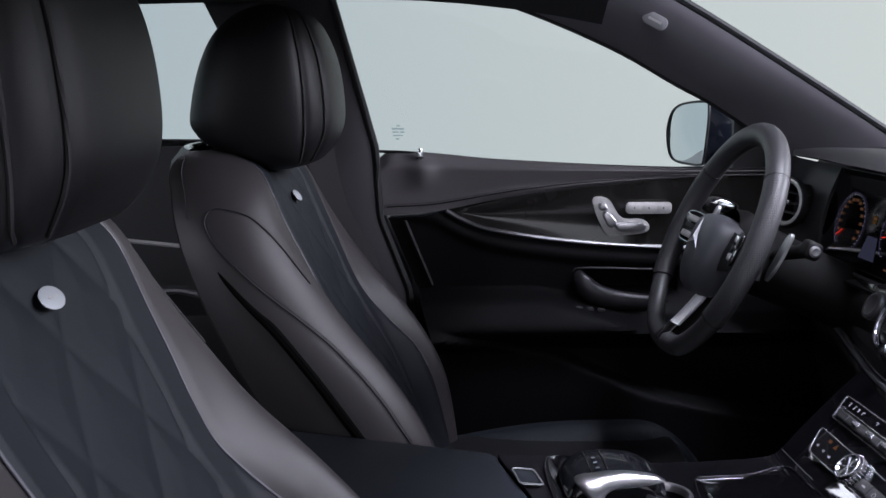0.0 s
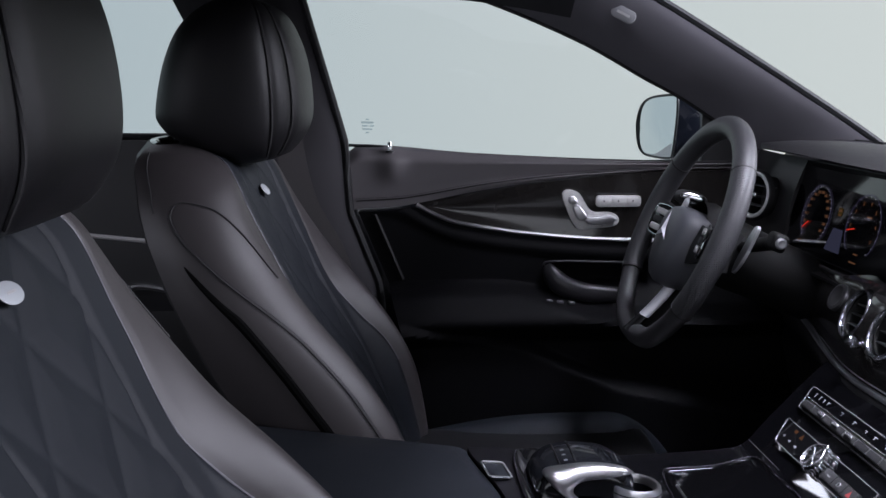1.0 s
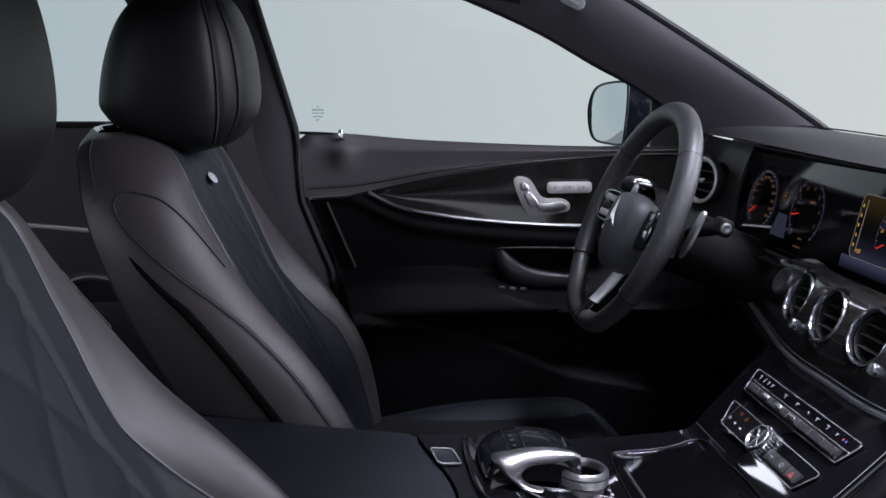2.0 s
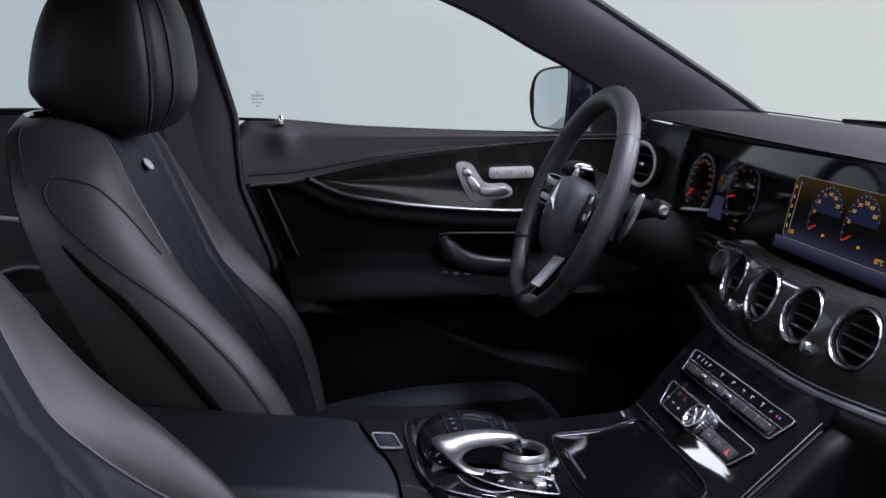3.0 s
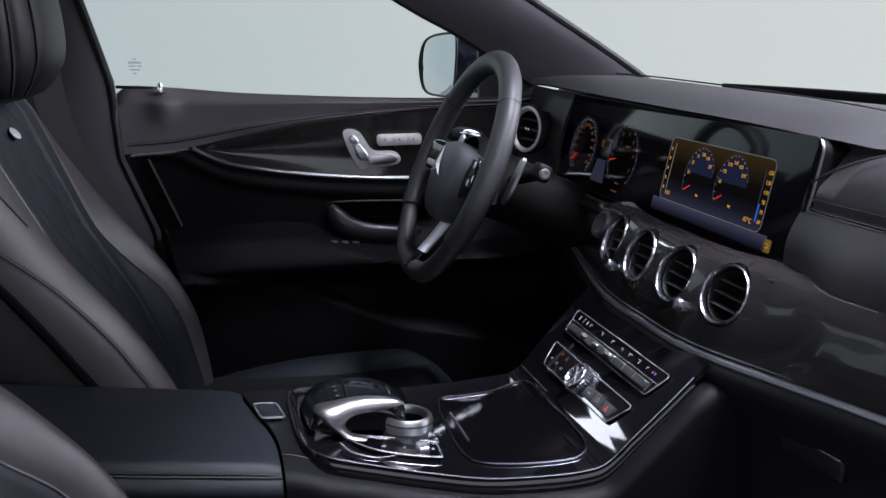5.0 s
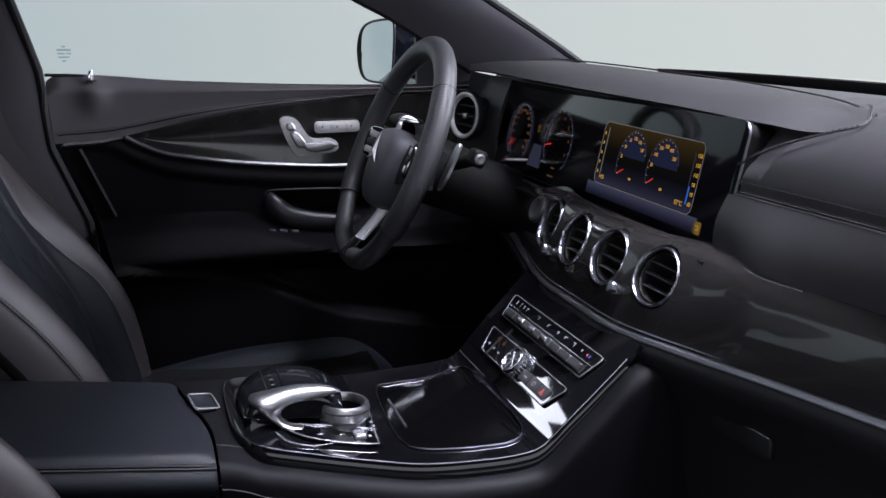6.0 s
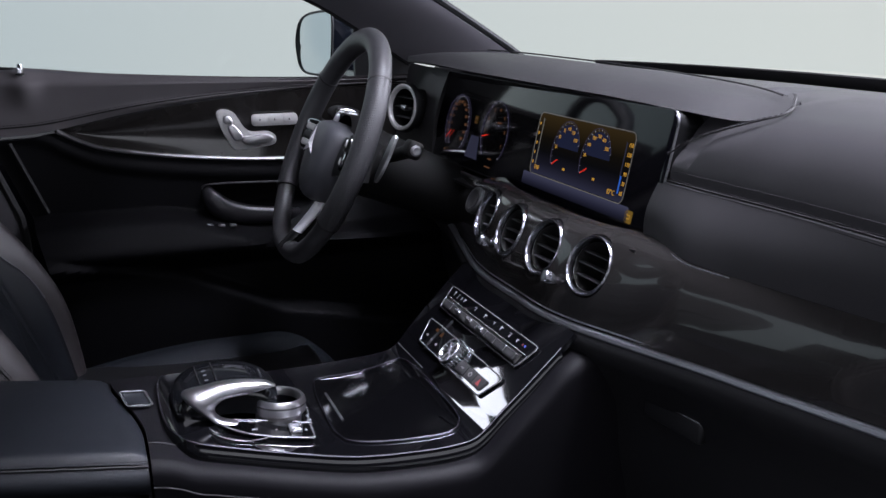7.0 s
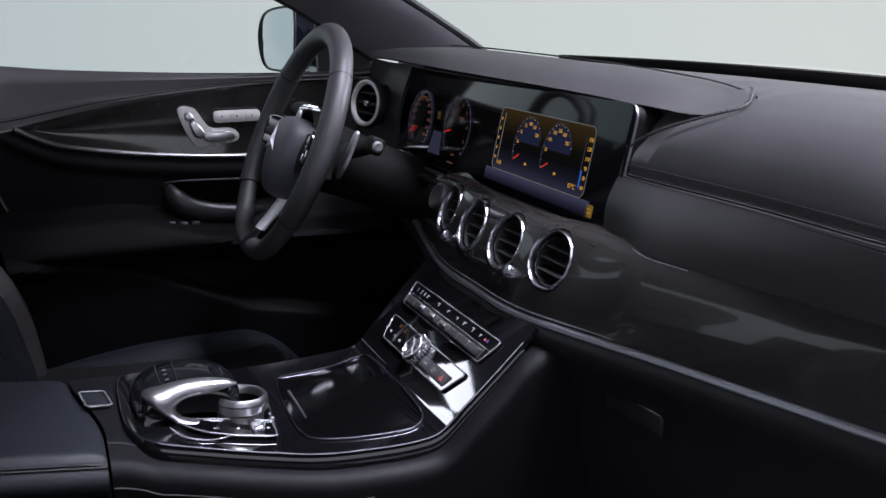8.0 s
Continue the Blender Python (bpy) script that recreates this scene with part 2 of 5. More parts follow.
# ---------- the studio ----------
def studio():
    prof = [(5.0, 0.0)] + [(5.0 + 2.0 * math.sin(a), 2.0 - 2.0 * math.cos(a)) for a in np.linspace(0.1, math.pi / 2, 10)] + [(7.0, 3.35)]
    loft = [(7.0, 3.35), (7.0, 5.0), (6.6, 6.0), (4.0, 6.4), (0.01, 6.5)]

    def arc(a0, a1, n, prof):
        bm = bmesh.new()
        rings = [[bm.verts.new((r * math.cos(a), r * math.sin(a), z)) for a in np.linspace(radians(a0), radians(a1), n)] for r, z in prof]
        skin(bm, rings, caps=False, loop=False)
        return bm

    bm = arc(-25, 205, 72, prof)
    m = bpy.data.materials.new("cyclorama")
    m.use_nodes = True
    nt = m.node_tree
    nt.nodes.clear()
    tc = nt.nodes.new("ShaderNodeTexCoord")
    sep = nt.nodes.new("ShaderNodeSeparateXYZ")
    # The wall's uneven lighting is put into its emission colour, brighter towards the front.
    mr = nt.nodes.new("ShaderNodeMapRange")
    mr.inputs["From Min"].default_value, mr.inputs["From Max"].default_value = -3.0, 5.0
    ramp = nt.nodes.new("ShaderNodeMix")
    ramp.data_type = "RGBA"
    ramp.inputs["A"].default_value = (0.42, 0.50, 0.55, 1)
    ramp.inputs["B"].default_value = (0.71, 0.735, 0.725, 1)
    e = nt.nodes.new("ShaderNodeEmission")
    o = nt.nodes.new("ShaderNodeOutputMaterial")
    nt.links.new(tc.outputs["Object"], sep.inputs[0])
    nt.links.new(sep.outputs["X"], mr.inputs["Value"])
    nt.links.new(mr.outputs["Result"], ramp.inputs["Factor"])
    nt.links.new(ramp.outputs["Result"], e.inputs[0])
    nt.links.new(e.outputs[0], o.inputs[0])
    alone("backdrop", bm, m, "pale grey-blue seamless studio cyclorama with its lighting put in as a glow, brighter forward", "backdrop", kind="structure")
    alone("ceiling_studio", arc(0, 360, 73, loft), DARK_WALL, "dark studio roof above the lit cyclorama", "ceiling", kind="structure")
    # Unseen wall, added to keep light off the camera's side.
    alone("wall_unseen", arc(205, 335, 40, prof), DARK_WALL, "unseen dark grey wall added behind the camera to keep that side dark", "wall", kind="structure")
    bm = bmesh.new()
    lathe([(0.001, 0.0), (5.02, 0.0), (5.02, -0.05), (0.001, -0.05)], 64, None, bm)
    alone("ground", bm, STUDIO, "light grey painted studio floor under the car", "floor", kind="structure")


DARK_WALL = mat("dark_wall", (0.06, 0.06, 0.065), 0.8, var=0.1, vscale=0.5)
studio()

# ---------- the car's shell ----------
belt = curve([(-1.2, 1.02), (-0.4, 1.0), (0.03, 0.98), (0.25, 0.957), (0.54, 0.936), (0.85, 0.925)])


def shell():
    # floor pan with tunnel and footwells
    bm = bmesh.new()
    zf = lambda x: 0.24 + 0.22 * smooth01((x - 0.78) / 0.4)
    sheet(lambda u, v: (-1.3 + 2.5 * u, -0.78 + 1.56 * v, zf(-1.3 + 2.5 * u) + 0.12 * math.exp(-((-0.78 + 1.56 * v) / 0.16) ** 4)), 40, 40, 0.02, bm)
    alone("floor", bm, CARPET, "black carpet on the car's floor and footwells", "floor", kind="structure")
    bm = rbox(0.03, 1.56, 0.60, pose(1.25, 0, 0.60), 0.005)
    alone("wall_front", bm, PLASTIC, "black bulkhead ahead of the footwells", "bulkhead", kind="structure")
    # roof lining
    bm = sheet(lambda u, v: (-1.35 + 1.75 * u, -0.60 + 1.2 * v, 1.36 - 0.10 * (2 * v - 1) ** 4 - 0.10 * max(0, u - 0.75) ** 2 * 8), 24, 24, 0.03)
    alone("ceiling", bm, HEADLINER, "dark grey fabric roof lining", "ceiling", kind="structure")
    # rear wall and parcel shelf
    bm = sheet(lambda u, v: (-1.32 - 0.25 * v, -0.75 + 1.5 * u, 0.24 + 0.72 * v), 8, 8, 0.03)
    alone("wall_rear", bm, PLASTIC, "black panel behind the rear seats", "bulkhead", kind="structure")
    # right sill under the open door
    bm = rbox(2.4, 0.10, 0.16, pose(-0.1, -0.80, 0.30), 0.03, 4)
    alone("trim_sill", bm, PLASTIC, "black door sill on the open side of the car", "sill", kind="structure")
    bm = rbox(0.95, 0.06, 0.74, pose(-0.88, -0.80, 0.62), 0.02, 3)
    alone("wall_rear_right", bm, PLASTIC, "black inner side behind the open door", "wall", kind="structure")
    bm = rbox(2.2, 0.04, 0.75, pose(-0.1, 0.86, 0.55), 0.02, 3)
    alone("wall_left", bm, BODY, "dark blue-black outer skin of the car's side", "body side", kind="structure")


shell()


# ---------- pillars and glass ----------
WIN_EDGE = [(-0.45, 0.640, 1.285), (-0.05, 0.640, 1.285), (0.10, 0.645, 1.270), (0.25, 0.66, 1.233), (0.427, 0.68, 1.159), (0.55, 0.70, 1.091), (0.635, 0.722, 1.046), (0.77, 0.735, 0.955)]
SHIELD_EDGE = [(-0.45, 0.45, 1.35), (0.05, 0.50, 1.345), (0.25, 0.54, 1.315), (0.38, 0.57, 1.280), (0.513, 0.60, 1.222), (0.724, 0.63, 1.099), (0.906, 0.66, 0.988), (1.00, 0.675, 0.925)]


def pillar():
    a, b = cr(WIN_EDGE, 40), cr(SHIELD_EDGE, 40)

    def f(u, v):
        i = min(39, int(round(u * 39)))
        p = Vector(a[i]) * (1 - v) + Vector(b[i]) * v
        return p + Vector((-0.35, -0.75, 0.1)) * (0.028 * math.sin(math.pi * v) ** 0.8)

    t = thing("trim_a_pillar", (0.6, 0.68, 1.1), "dark grey fabric-covered windscreen pillar trim", "pillar", kind="structure")
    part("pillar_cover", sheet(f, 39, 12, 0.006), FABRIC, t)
    bm = tube(bmesh.new(), [Vector(p) + Vector((0, 0.004, -0.004)) for p in a], 0.007, 8)
    part("door_seal", bm, RUBBER, t, "black rubber door seal")
    bm = tube(bmesh.new(), [Vector(p) + Vector((0.004, 0.0, 0.006)) for p in b], 0.007, 8)
    part("windscreen_seal", bm, RUBBER, t, "black rubber windscreen seal")
    # small oval plate on the pillar
    i = 24
    c = Vector((0.498, 0.63, 1.185)) + Vector((-0.012, -0.030, 0.004))
    along = (Vector((0.55, 0.615, 1.155)) - Vector((0.45, 0.60, 1.213)))
    m = axes(c, along, (-0.35, -0.85, 0.15))
    bm = prism(rrect(0.044, 0.022, 0.010), 0.004, m, 0.0015)
    pl = part("airbag_plate", bm, PRINT, t, "pale grey oval plate with a blurred word")
    bm = rbox(0.024, 0.004, 0.001, m @ pose(0, 0, 0.0042), 0)
    part("printed_bar", bm, SILVER, pl)


pillar()


def windows():
    b = cr(SHIELD_EDGE, 40)
    # windscreen
    L = [Vector(p) for p in b if p[0] > 0.2]
    n = len(L) - 1

    def f(u, v):
        p = L[min(n, int(round(u * n)))]
        y = p.y * (1 - 2 * v)
        return Vector((p.x + 0.16 * (1 - (1 - 2 * v) ** 2), y, p.z + 0.03 * (1 - (1 - 2 * v) ** 2)))

    ob = alone("window_1", sheet(f, n, 16), GLASS_FRONT, "clear curved windscreen above the dashboard", "windscreen", kind="structure")
    ob.visible_shadow = False
    def band(u, v):
        k = 1 - 2 * u
        x = 1.155 + 0.075 * (1 - k * k)
        return Vector((x - 0.012 * v, 0.70 * k, 0.918 + 0.004 * (1 - k * k) + 0.022 * v))

    alone("trim_cowl", sheet(band, 24, 3, 0.004), RUBBER, "black band along the foot of the windscreen", "windscreen trim", kind="structure")
    # front door window
    E = [Vector(p) for p in cr(WIN_EDGE, 80) if -0.14 < p[0] < 0.76]
    m = len(E) - 1

    def g(u, v):
        p = E[min(m, int(round(u * m)))]
        q = Vector((p.x + 0.06 * (1 - u) ** 3, 0.752, belt(p.x) - 0.02))
        return q * (1 - v) + (p + Vector((0, 0.014, 0))) * v

    w = thing("window_2", (0.3, 0.75, 0.96), "clear front side window, fully closed", "car window", kind="structure")
    pane = part("pane", sheet(g, m, 6), GLASS, w)
    pane.visible_shadow = False
    mk = axes((0.055, 0.744, 1.012), (1, 0, -0.05), (0, -1, 0.12))
    for k, (x, y, sx, sy) in enumerate(((0, 0.006, 0.022, 0.004), (-0.004, 0.0, 0.012, 0.003), (0.008, 0.0, 0.008, 0.003), (0, -0.006, 0.018, 0.003), (0, -0.012, 0.006, 0.003), (0.0, 0.0115, 0.006, 0.003))):
        part("etched_mark", rbox(sx, sy, 0.0004, mk @ pose(x, y, 0), 0), ETCH, w, "grey etched glass mark" if k == 0 else "")

    def h(u, v):
        x = -0.98 + 0.84 * u
        return Vector((x, 0.752 - 0.09 * v, (belt(x) - 0.02) * (1 - v) + 1.29 * v))

    ob = alone("window_3", sheet(h, 10, 4), GLASS, "clear rear side window behind the pillar", "car window", kind="structure")
    ob.visible_shadow = False


ETCH = glass("etched_glass", (0.80, 0.84, 0.86), 0.4)
windows()


def b_pillar():
    t = thing("trim_b_pillar", (-0.1, 0.72, 0.6), "dark grey centre pillar trim beside the front seat", "pillar", kind="structure")

    def f(u, v):
        z = 0.34 + 0.97 * u
        xr = float(np.interp(z, [0.34, 0.72, 0.86, 0.985, 1.243, 1.31], [0.075, 0.062, 0.012, 0.008, -0.052, -0.075]))
        xl = xr - float(np.interp(z, [0.34, 0.8, 1.0, 1.31], [0.22, 0.20, 0.160, 0.215]))
        y = 0.735 - 0.10 * smooth01((z - 0.95) / 0.36)
        return (xl + (xr - xl) * v, y - 0.025 * math.sin(math.pi * v) ** 0.7, z)

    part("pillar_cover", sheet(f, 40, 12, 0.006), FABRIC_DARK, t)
    e = [f(k / 30, 1.0) for k in range(31)]
    part("door_seal", tube(bmesh.new(), [Vector(p) + Vector((0.006, -0.004, 0)) for p in e], 0.007, 8), RUBBER, t, "black rubber door seal")
    e = [f(k / 30, 0.55) for k in range(31)]
    part("seam", tube(bmesh.new(), [Vector(p) + Vector((0, 0.001, 0)) for p in e], 0.003, 6), RUBBER, t)
    # belt
    s = thing("seat_belt", (-0.1, 0.68, 0.6), "dark brown-grey seat belt webbing hanging down the centre pillar", "seat belt")
    pts = cr([(-0.10, 0.655, 1.24), (-0.085, 0.665, 1.05), (-0.062, 0.668, 0.90), (-0.005, 0.672, 0.77), (0.02, 0.685, 0.55), (0.03, 0.69, 0.40)], 30)
    bm = sheet(lambda u, v: Vector(pts[int(round(u * 29))]) + Vector((0.048 * (v - 0.5), 0.004 * (v - 0.5), 0)), 29, 4, 0.0015)
    part("webbing", bm, BELT, s)
    part("belt_anchor", rbox(0.06, 0.025, 0.05, pose(-0.10, 0.658, 1.25), 0.008), PLASTIC, s)


b_pillar()


# ---------- driver's door ----------
TRIM_TOP = curve([(0.02, 0.862), (0.09, 0.864), (0.143, 0.870), (0.26, 0.891), (0.404, 0.908), (0.571, 0.919), (0.80, 0.925)])
CHROME_Z = curve([(0.02, 0.90), (0.11, 0.884), (0.143, 0.866), (0.18, 0.846), (0.226, 0.831), (0.346, 0.811), (0.511, 0.796), (0.80, 0.785)])
DOOR_Y = curve([(-0.1, 0.742), (0.14, 0.738), (0.46, 0.714), (0.60, 0.706), (0.85, 0.70)])


def door():
    d = thing("door_1", (0.4, 0.74, 0.4), "closed driver's door with black leather, dark gloss inlay and chrome strip", "car door", kind="structure")

    def upper(u, v):
        x = 0.020 + 0.80 * u
        zt, zb = belt(x), TRIM_TOP(x)
        if x < 0.05:
            zt -= (0.05 - x) ** 2 * 16
        z = zb + (zt - zb) * v
        ridge = 0.005 * math.exp(-((v - 0.12) / 0.10) ** 2)
        pin = 0.010 * math.exp(-(((x - 0.097) / 0.022) ** 2 + ((z - 0.942) / 0.028) ** 2))
        roll = 0.030 * smooth01((v - 0.72) / 0.28) ** 1.5
        return (x, DOOR_Y(x) - 0.010 - ridge * smooth01((x - 0.1) / 0.2) - pin + roll + 0.012 * (1 - v) - 0.004 * v, z)

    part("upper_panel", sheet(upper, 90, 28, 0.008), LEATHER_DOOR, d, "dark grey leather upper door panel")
    pts = []
    for k in range(60):
        x = 0.03 + 0.78 * k / 59
        v = 0.13 + 0.10 * smooth01((x - 0.1) / 0.4)
        p = upper((x - 0.02) / 0.80, v)
        pts.append((p[0], p[1] - 0.0005, p[2]))
    part("seam", tube(bmesh.new(), pts, 0.0012, 5), STITCH, d)
    tagged(part("stitching", stitches(bmesh.new(), [(p[0], p[1] - 0.0008, p[2] + 0.004) for p in pts]), THREAD, d), kind="stuff")

    def inlay(u, v):
        x = 0.135 + 0.68 * u
        zt, zb = TRIM_TOP(x) - 0.001, min(CHROME_Z(x), TRIM_TOP(x) - 0.001)
        return (x, DOOR_Y(x) + 0.004 + 0.006 * math.sin(math.pi * v), zb + (zt - zb) * v)

    part("inlay", sheet(inlay, 60, 12, 0.005), WOOD, d, "dark brown-black gloss wood inlay")
    pts = [(x, DOOR_Y(x) - 0.003, CHROME_Z(x) - 0.001) for x in np.linspace(0.139, 0.815, 60)]
    part("chrome_strip", tube(bmesh.new(), pts, 0.0040, 8, flat=1.0), SILVER_ARM, d, "thin satin chrome strip")

    def rear_x(z):
        return float(np.interp(z, [0.28, 0.60, 0.72, 0.864, 0.9], [0.16, 0.115, 0.085, 0.030, 0.030]))

    def bump(x, z):
        """How far the lower panel stands into the cabin."""
        top = 0.712 - 0.05 * smooth01((x - 0.28) / 0.22)
        arm = 0.060 * (1 - smooth01((z - top + 0.010) / 0.022)) * smooth01((z - 0.615) / 0.05)
        arm += 0.035 * (1 - smooth01((z - 0.66) / 0.06))
        edge = float(np.interp(x, [0.0, 0.114, 0.323, 0.488, 0.692, 0.9], [0.655, 0.645, 0.604, 0.524, 0.478, 0.46]))
        pocket = 0.050 * (1 - smooth01((z - edge) / 0.02))
        lip = 0.006 * math.exp(-((z - CHROME_Z(x) + 0.028) / 0.010) ** 2)
        pull = -0.045 * smooth01((x - 0.375) / 0.02) * (1 - smooth01((x - 0.545) / 0.02)) * smooth01((z - 0.700 + 0.0 * x) / 0.012) * (1 - smooth01((z - 0.752) / 0.008))
        return arm + pocket * 0.6 + lip + pull

    def lower(u, v):
        zb, zt = 0.28, None
        x0 = 0.03 + 0.79 * u
        zt = min(CHROME_Z(x0), TRIM_TOP(x0)) - 0.005
        z = zb + (zt - zb) * v
        x = max(x0, 0) if u > 0.35 else rear_x(z) + (0.03 + 0.79 * 0.35 - rear_x(z)) * u / 0.35
        return (x, DOOR_Y(x) + 0.004 - bump(x, z), z)

    part("lower_panel", sheet(lower, 110, 130, 0.004), DOOR_SOFT_SHADED, d, "black soft lower door panel with armrest and map pocket, its shade put into the colour")
    # plank along the rear edge
    pts = [(rear_x(z) + 0.028, DOOR_Y(0.1) - 0.004, z) for z in np.linspace(0.73, 0.852, 12)]
    part("edge_strip", tube(bmesh.new(), pts, 0.004, 6), PLASTIC_SOFT, d)
    # lock pin
    bm = lathe([(0.001, 0.0), (0.0048, 0.0), (0.0048, 0.016), (0.0035, 0.020), (0.001, 0.0205)], 14, pose(0.094, 0.738, 0.962))
    part("lock_pin", bm, BRIGHT, d, "bright chrome lock pin")
    bm = lathe([(0.001, 0.0), (0.008, 0.0), (0.008, 0.003), (0.001, 0.0032)], 14, pose(0.094, 0.738, 0.964))
    part("pin_collar", bm, PLASTIC, d)
    # seat adjuster plate
    m = axes((0.45, DOOR_Y(0.45) - 0.002, 0.85), (1, -0.06, 0), (-0.06, -1, 0.05))
    out = cr([(-0.048, 0.032), (-0.020, 0.034), (0.004, 0.0), (0.040, -0.004), (0.054, -0.016), (0.046, -0.029), (0.0, -0.033), (-0.026, -0.027)], 40, True)
    pl = part("seat_switch_plate", prism([tuple(p) for p in out], 0.004, m, 0.0012), PLATE, d, "silver seat-shaped switch plate")
    key = cr([(-0.006, -0.012), (0.015, -0.010), (0.036, -0.008), (0.048, -0.015), (0.042, -0.024), (0.012, -0.027), (-0.004, -0.023)], 28, True)
    part("cushion_switch", prism([tuple(p) for p in key], 0.012, m, 0.004, 3), SILVER_ARM, pl)
    key = cr([(-0.030, 0.008), (-0.018, 0.010), (-0.004, -0.010), (-0.012, -0.018), (-0.022, -0.014)], 24, True)
    part("backrest_switch", prism([tuple(p) for p in key], 0.011, m, 0.004, 3), SILVER_ARM, pl)
    key = cr([(-0.036, 0.026), (-0.026, 0.027), (-0.020, 0.015), (-0.028, 0.012), (-0.036, 0.015)], 20, True)
    part("headrest_switch", prism([tuple(p) for p in key], 0.010, m, 0.004, 3), SILVER_ARM, pl)
    m2 = axes((0.503, DOOR_Y(0.5) - 0.002, 0.866), (1, -0.06, -0.02), (-0.06, -1, 0.05))
    pl = part("memory_plate", prism(rrect(0.082, 0.021, 0.007), 0.006, m2, 0.0015), PLATE, d, "silver plate with memory buttons")
    for k in (-1, 0, 1):
        part("memory_button", prism(rrect(0.022, 0.013, 0.004), 0.0066, m2 @ pose(0.026 * k, 0, 0), 0.0004), PLATE, pl)
        part("symbol", rbox(0.0025, 0.0035, 0.0003, m2 @ pose(0.026 * k, 0, 0.0067), 0), SATIN, pl)
    # pull handle
    pts = cr([(0.372, 0.706, 0.752), (0.380, 0.696, 0.735), (0.400, 0.690, 0.716), (0.440, 0.688, 0.703), (0.500, 0.690, 0.696), (0.535, 0.700, 0.694)], 24)
    rad = [0.007 + 0.0075 * math.sin(math.pi * (k / 23) ** 0.7) for k in range(24)]
    part("pull_handle", tube(bmesh.new(), pts, rad, 14, flat=1.35), HANDLE, d, "satin black scooped pull handle")
    pts = cr([(0.366, 0.712, 0.748), (0.374, 0.710, 0.758), (0.43, 0.706, 0.758), (0.545, 0.700, 0.752)], 16)
    part("pull_rim", tube(bmesh.new(), pts, 0.0022, 6), HANDLE, d)
    # window switches
    for k in range(3):
        part("window_switch", rbox(0.012, 0.010, 0.006, pose(0.370 + 0.020 * k, 0.668, 0.694 - 0.002 * k, 0, 6), 0.002), SATIN, d)
    # outer sill strip
    pts = [(x, 0.756, belt(x) - 0.003) for x in np.linspace(0.02, 0.80, 30)]
    part("belt_seal", tube(bmesh.new(), pts, 0.003, 6), RUBBER, d)
    # release handle, half hidden by the wheel
    m = axes((0.628, DOOR_Y(0.62) - 0.014, 0.868), (1, -0.06, -0.25), (-0.2, -1, 0.1))
    cup = [tuple(p) for p in cr([(-0.034, 0.006), (-0.018, 0.017), (0.010, 0.018), (0.032, 0.010), (0.036, -0.004), (0.020, -0.015), (-0.012, -0.014), (-0.031, -0.006)], 36, True)]
    rh = part("release_cup", prism([(x * 0.9, y * 0.8) for x, y in cup], 0.006, m @ pose(0, 0, -0.004), 0.002), PLASTIC, d)
    part("release_handle", prism([(x * 0.66 + 0.004, y * 0.60 + 0.002) for x, y in cup], 0.013, m, 0.007, 5), BRIGHT, rh, "bright chrome door release lever")


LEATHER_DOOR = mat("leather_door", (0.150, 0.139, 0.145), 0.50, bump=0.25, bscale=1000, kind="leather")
# Black soft plastic, taken darker to put the armrest's shade into its colour.
DOOR_SOFT_SHADED = mat("door_soft_shaded", (0.0045, 0.0045, 0.0055), 0.62, bump=0.2, bscale=1500, spec=0.12)
HANDLE = mat("handle_satin", (0.022, 0.021, 0.024), 0.30, var=0.1)
PLATE = mat("plate_silver", (0.62, 0.61, 0.60), 0.42, metal=0.35, var=0.22, vscale=240)
SATIN = mat("satin_dark", (0.12, 0.12, 0.125), 0.32, metal=0.6, var=0.1)
door()


def rear_door():
    d = thing("door_2", (-0.6, 0.74, 0.4), "closed black rear door with a thin chrome strip", "car door", kind="structure")

    def f(u, v):
        x = -1.1 + 0.98 * u
        z = 0.28 + (belt(x) - 0.28) * v
        return (x, 0.742 - 0.05 * smooth01((0.72 - z) / 0.03), z)

    part("panel", sheet(f, 30, 40, 0.01), PLASTIC, d)
    pts = [(x, 0.733, 0.834 - 0.135 * (x + 0.467)) for x in np.linspace(-1.0, -0.16, 16)]
    part("chrome_strip", tube(bmesh.new(), pts, 0.0045, 8), SILVER, d, "thin satin chrome strip")
    pts = [(x, 0.752, belt(x) + 0.004) for x in np.linspace(-1.1, -0.12, 16)]
    part("belt_strip", tube(bmesh.new(), pts, 0.008, 8), BRIGHT, d, "bright outer belt strip")
    pts = cr([(-0.46, 0.70, 0.742), (-0.40, 0.690, 0.735), (-0.35, 0.680, 0.746), (-0.285, 0.66, 0.738)], 14)
    part("pull_handle", tube(bmesh.new(), pts, 0.006, 8), SATIN, d)


rear_door()


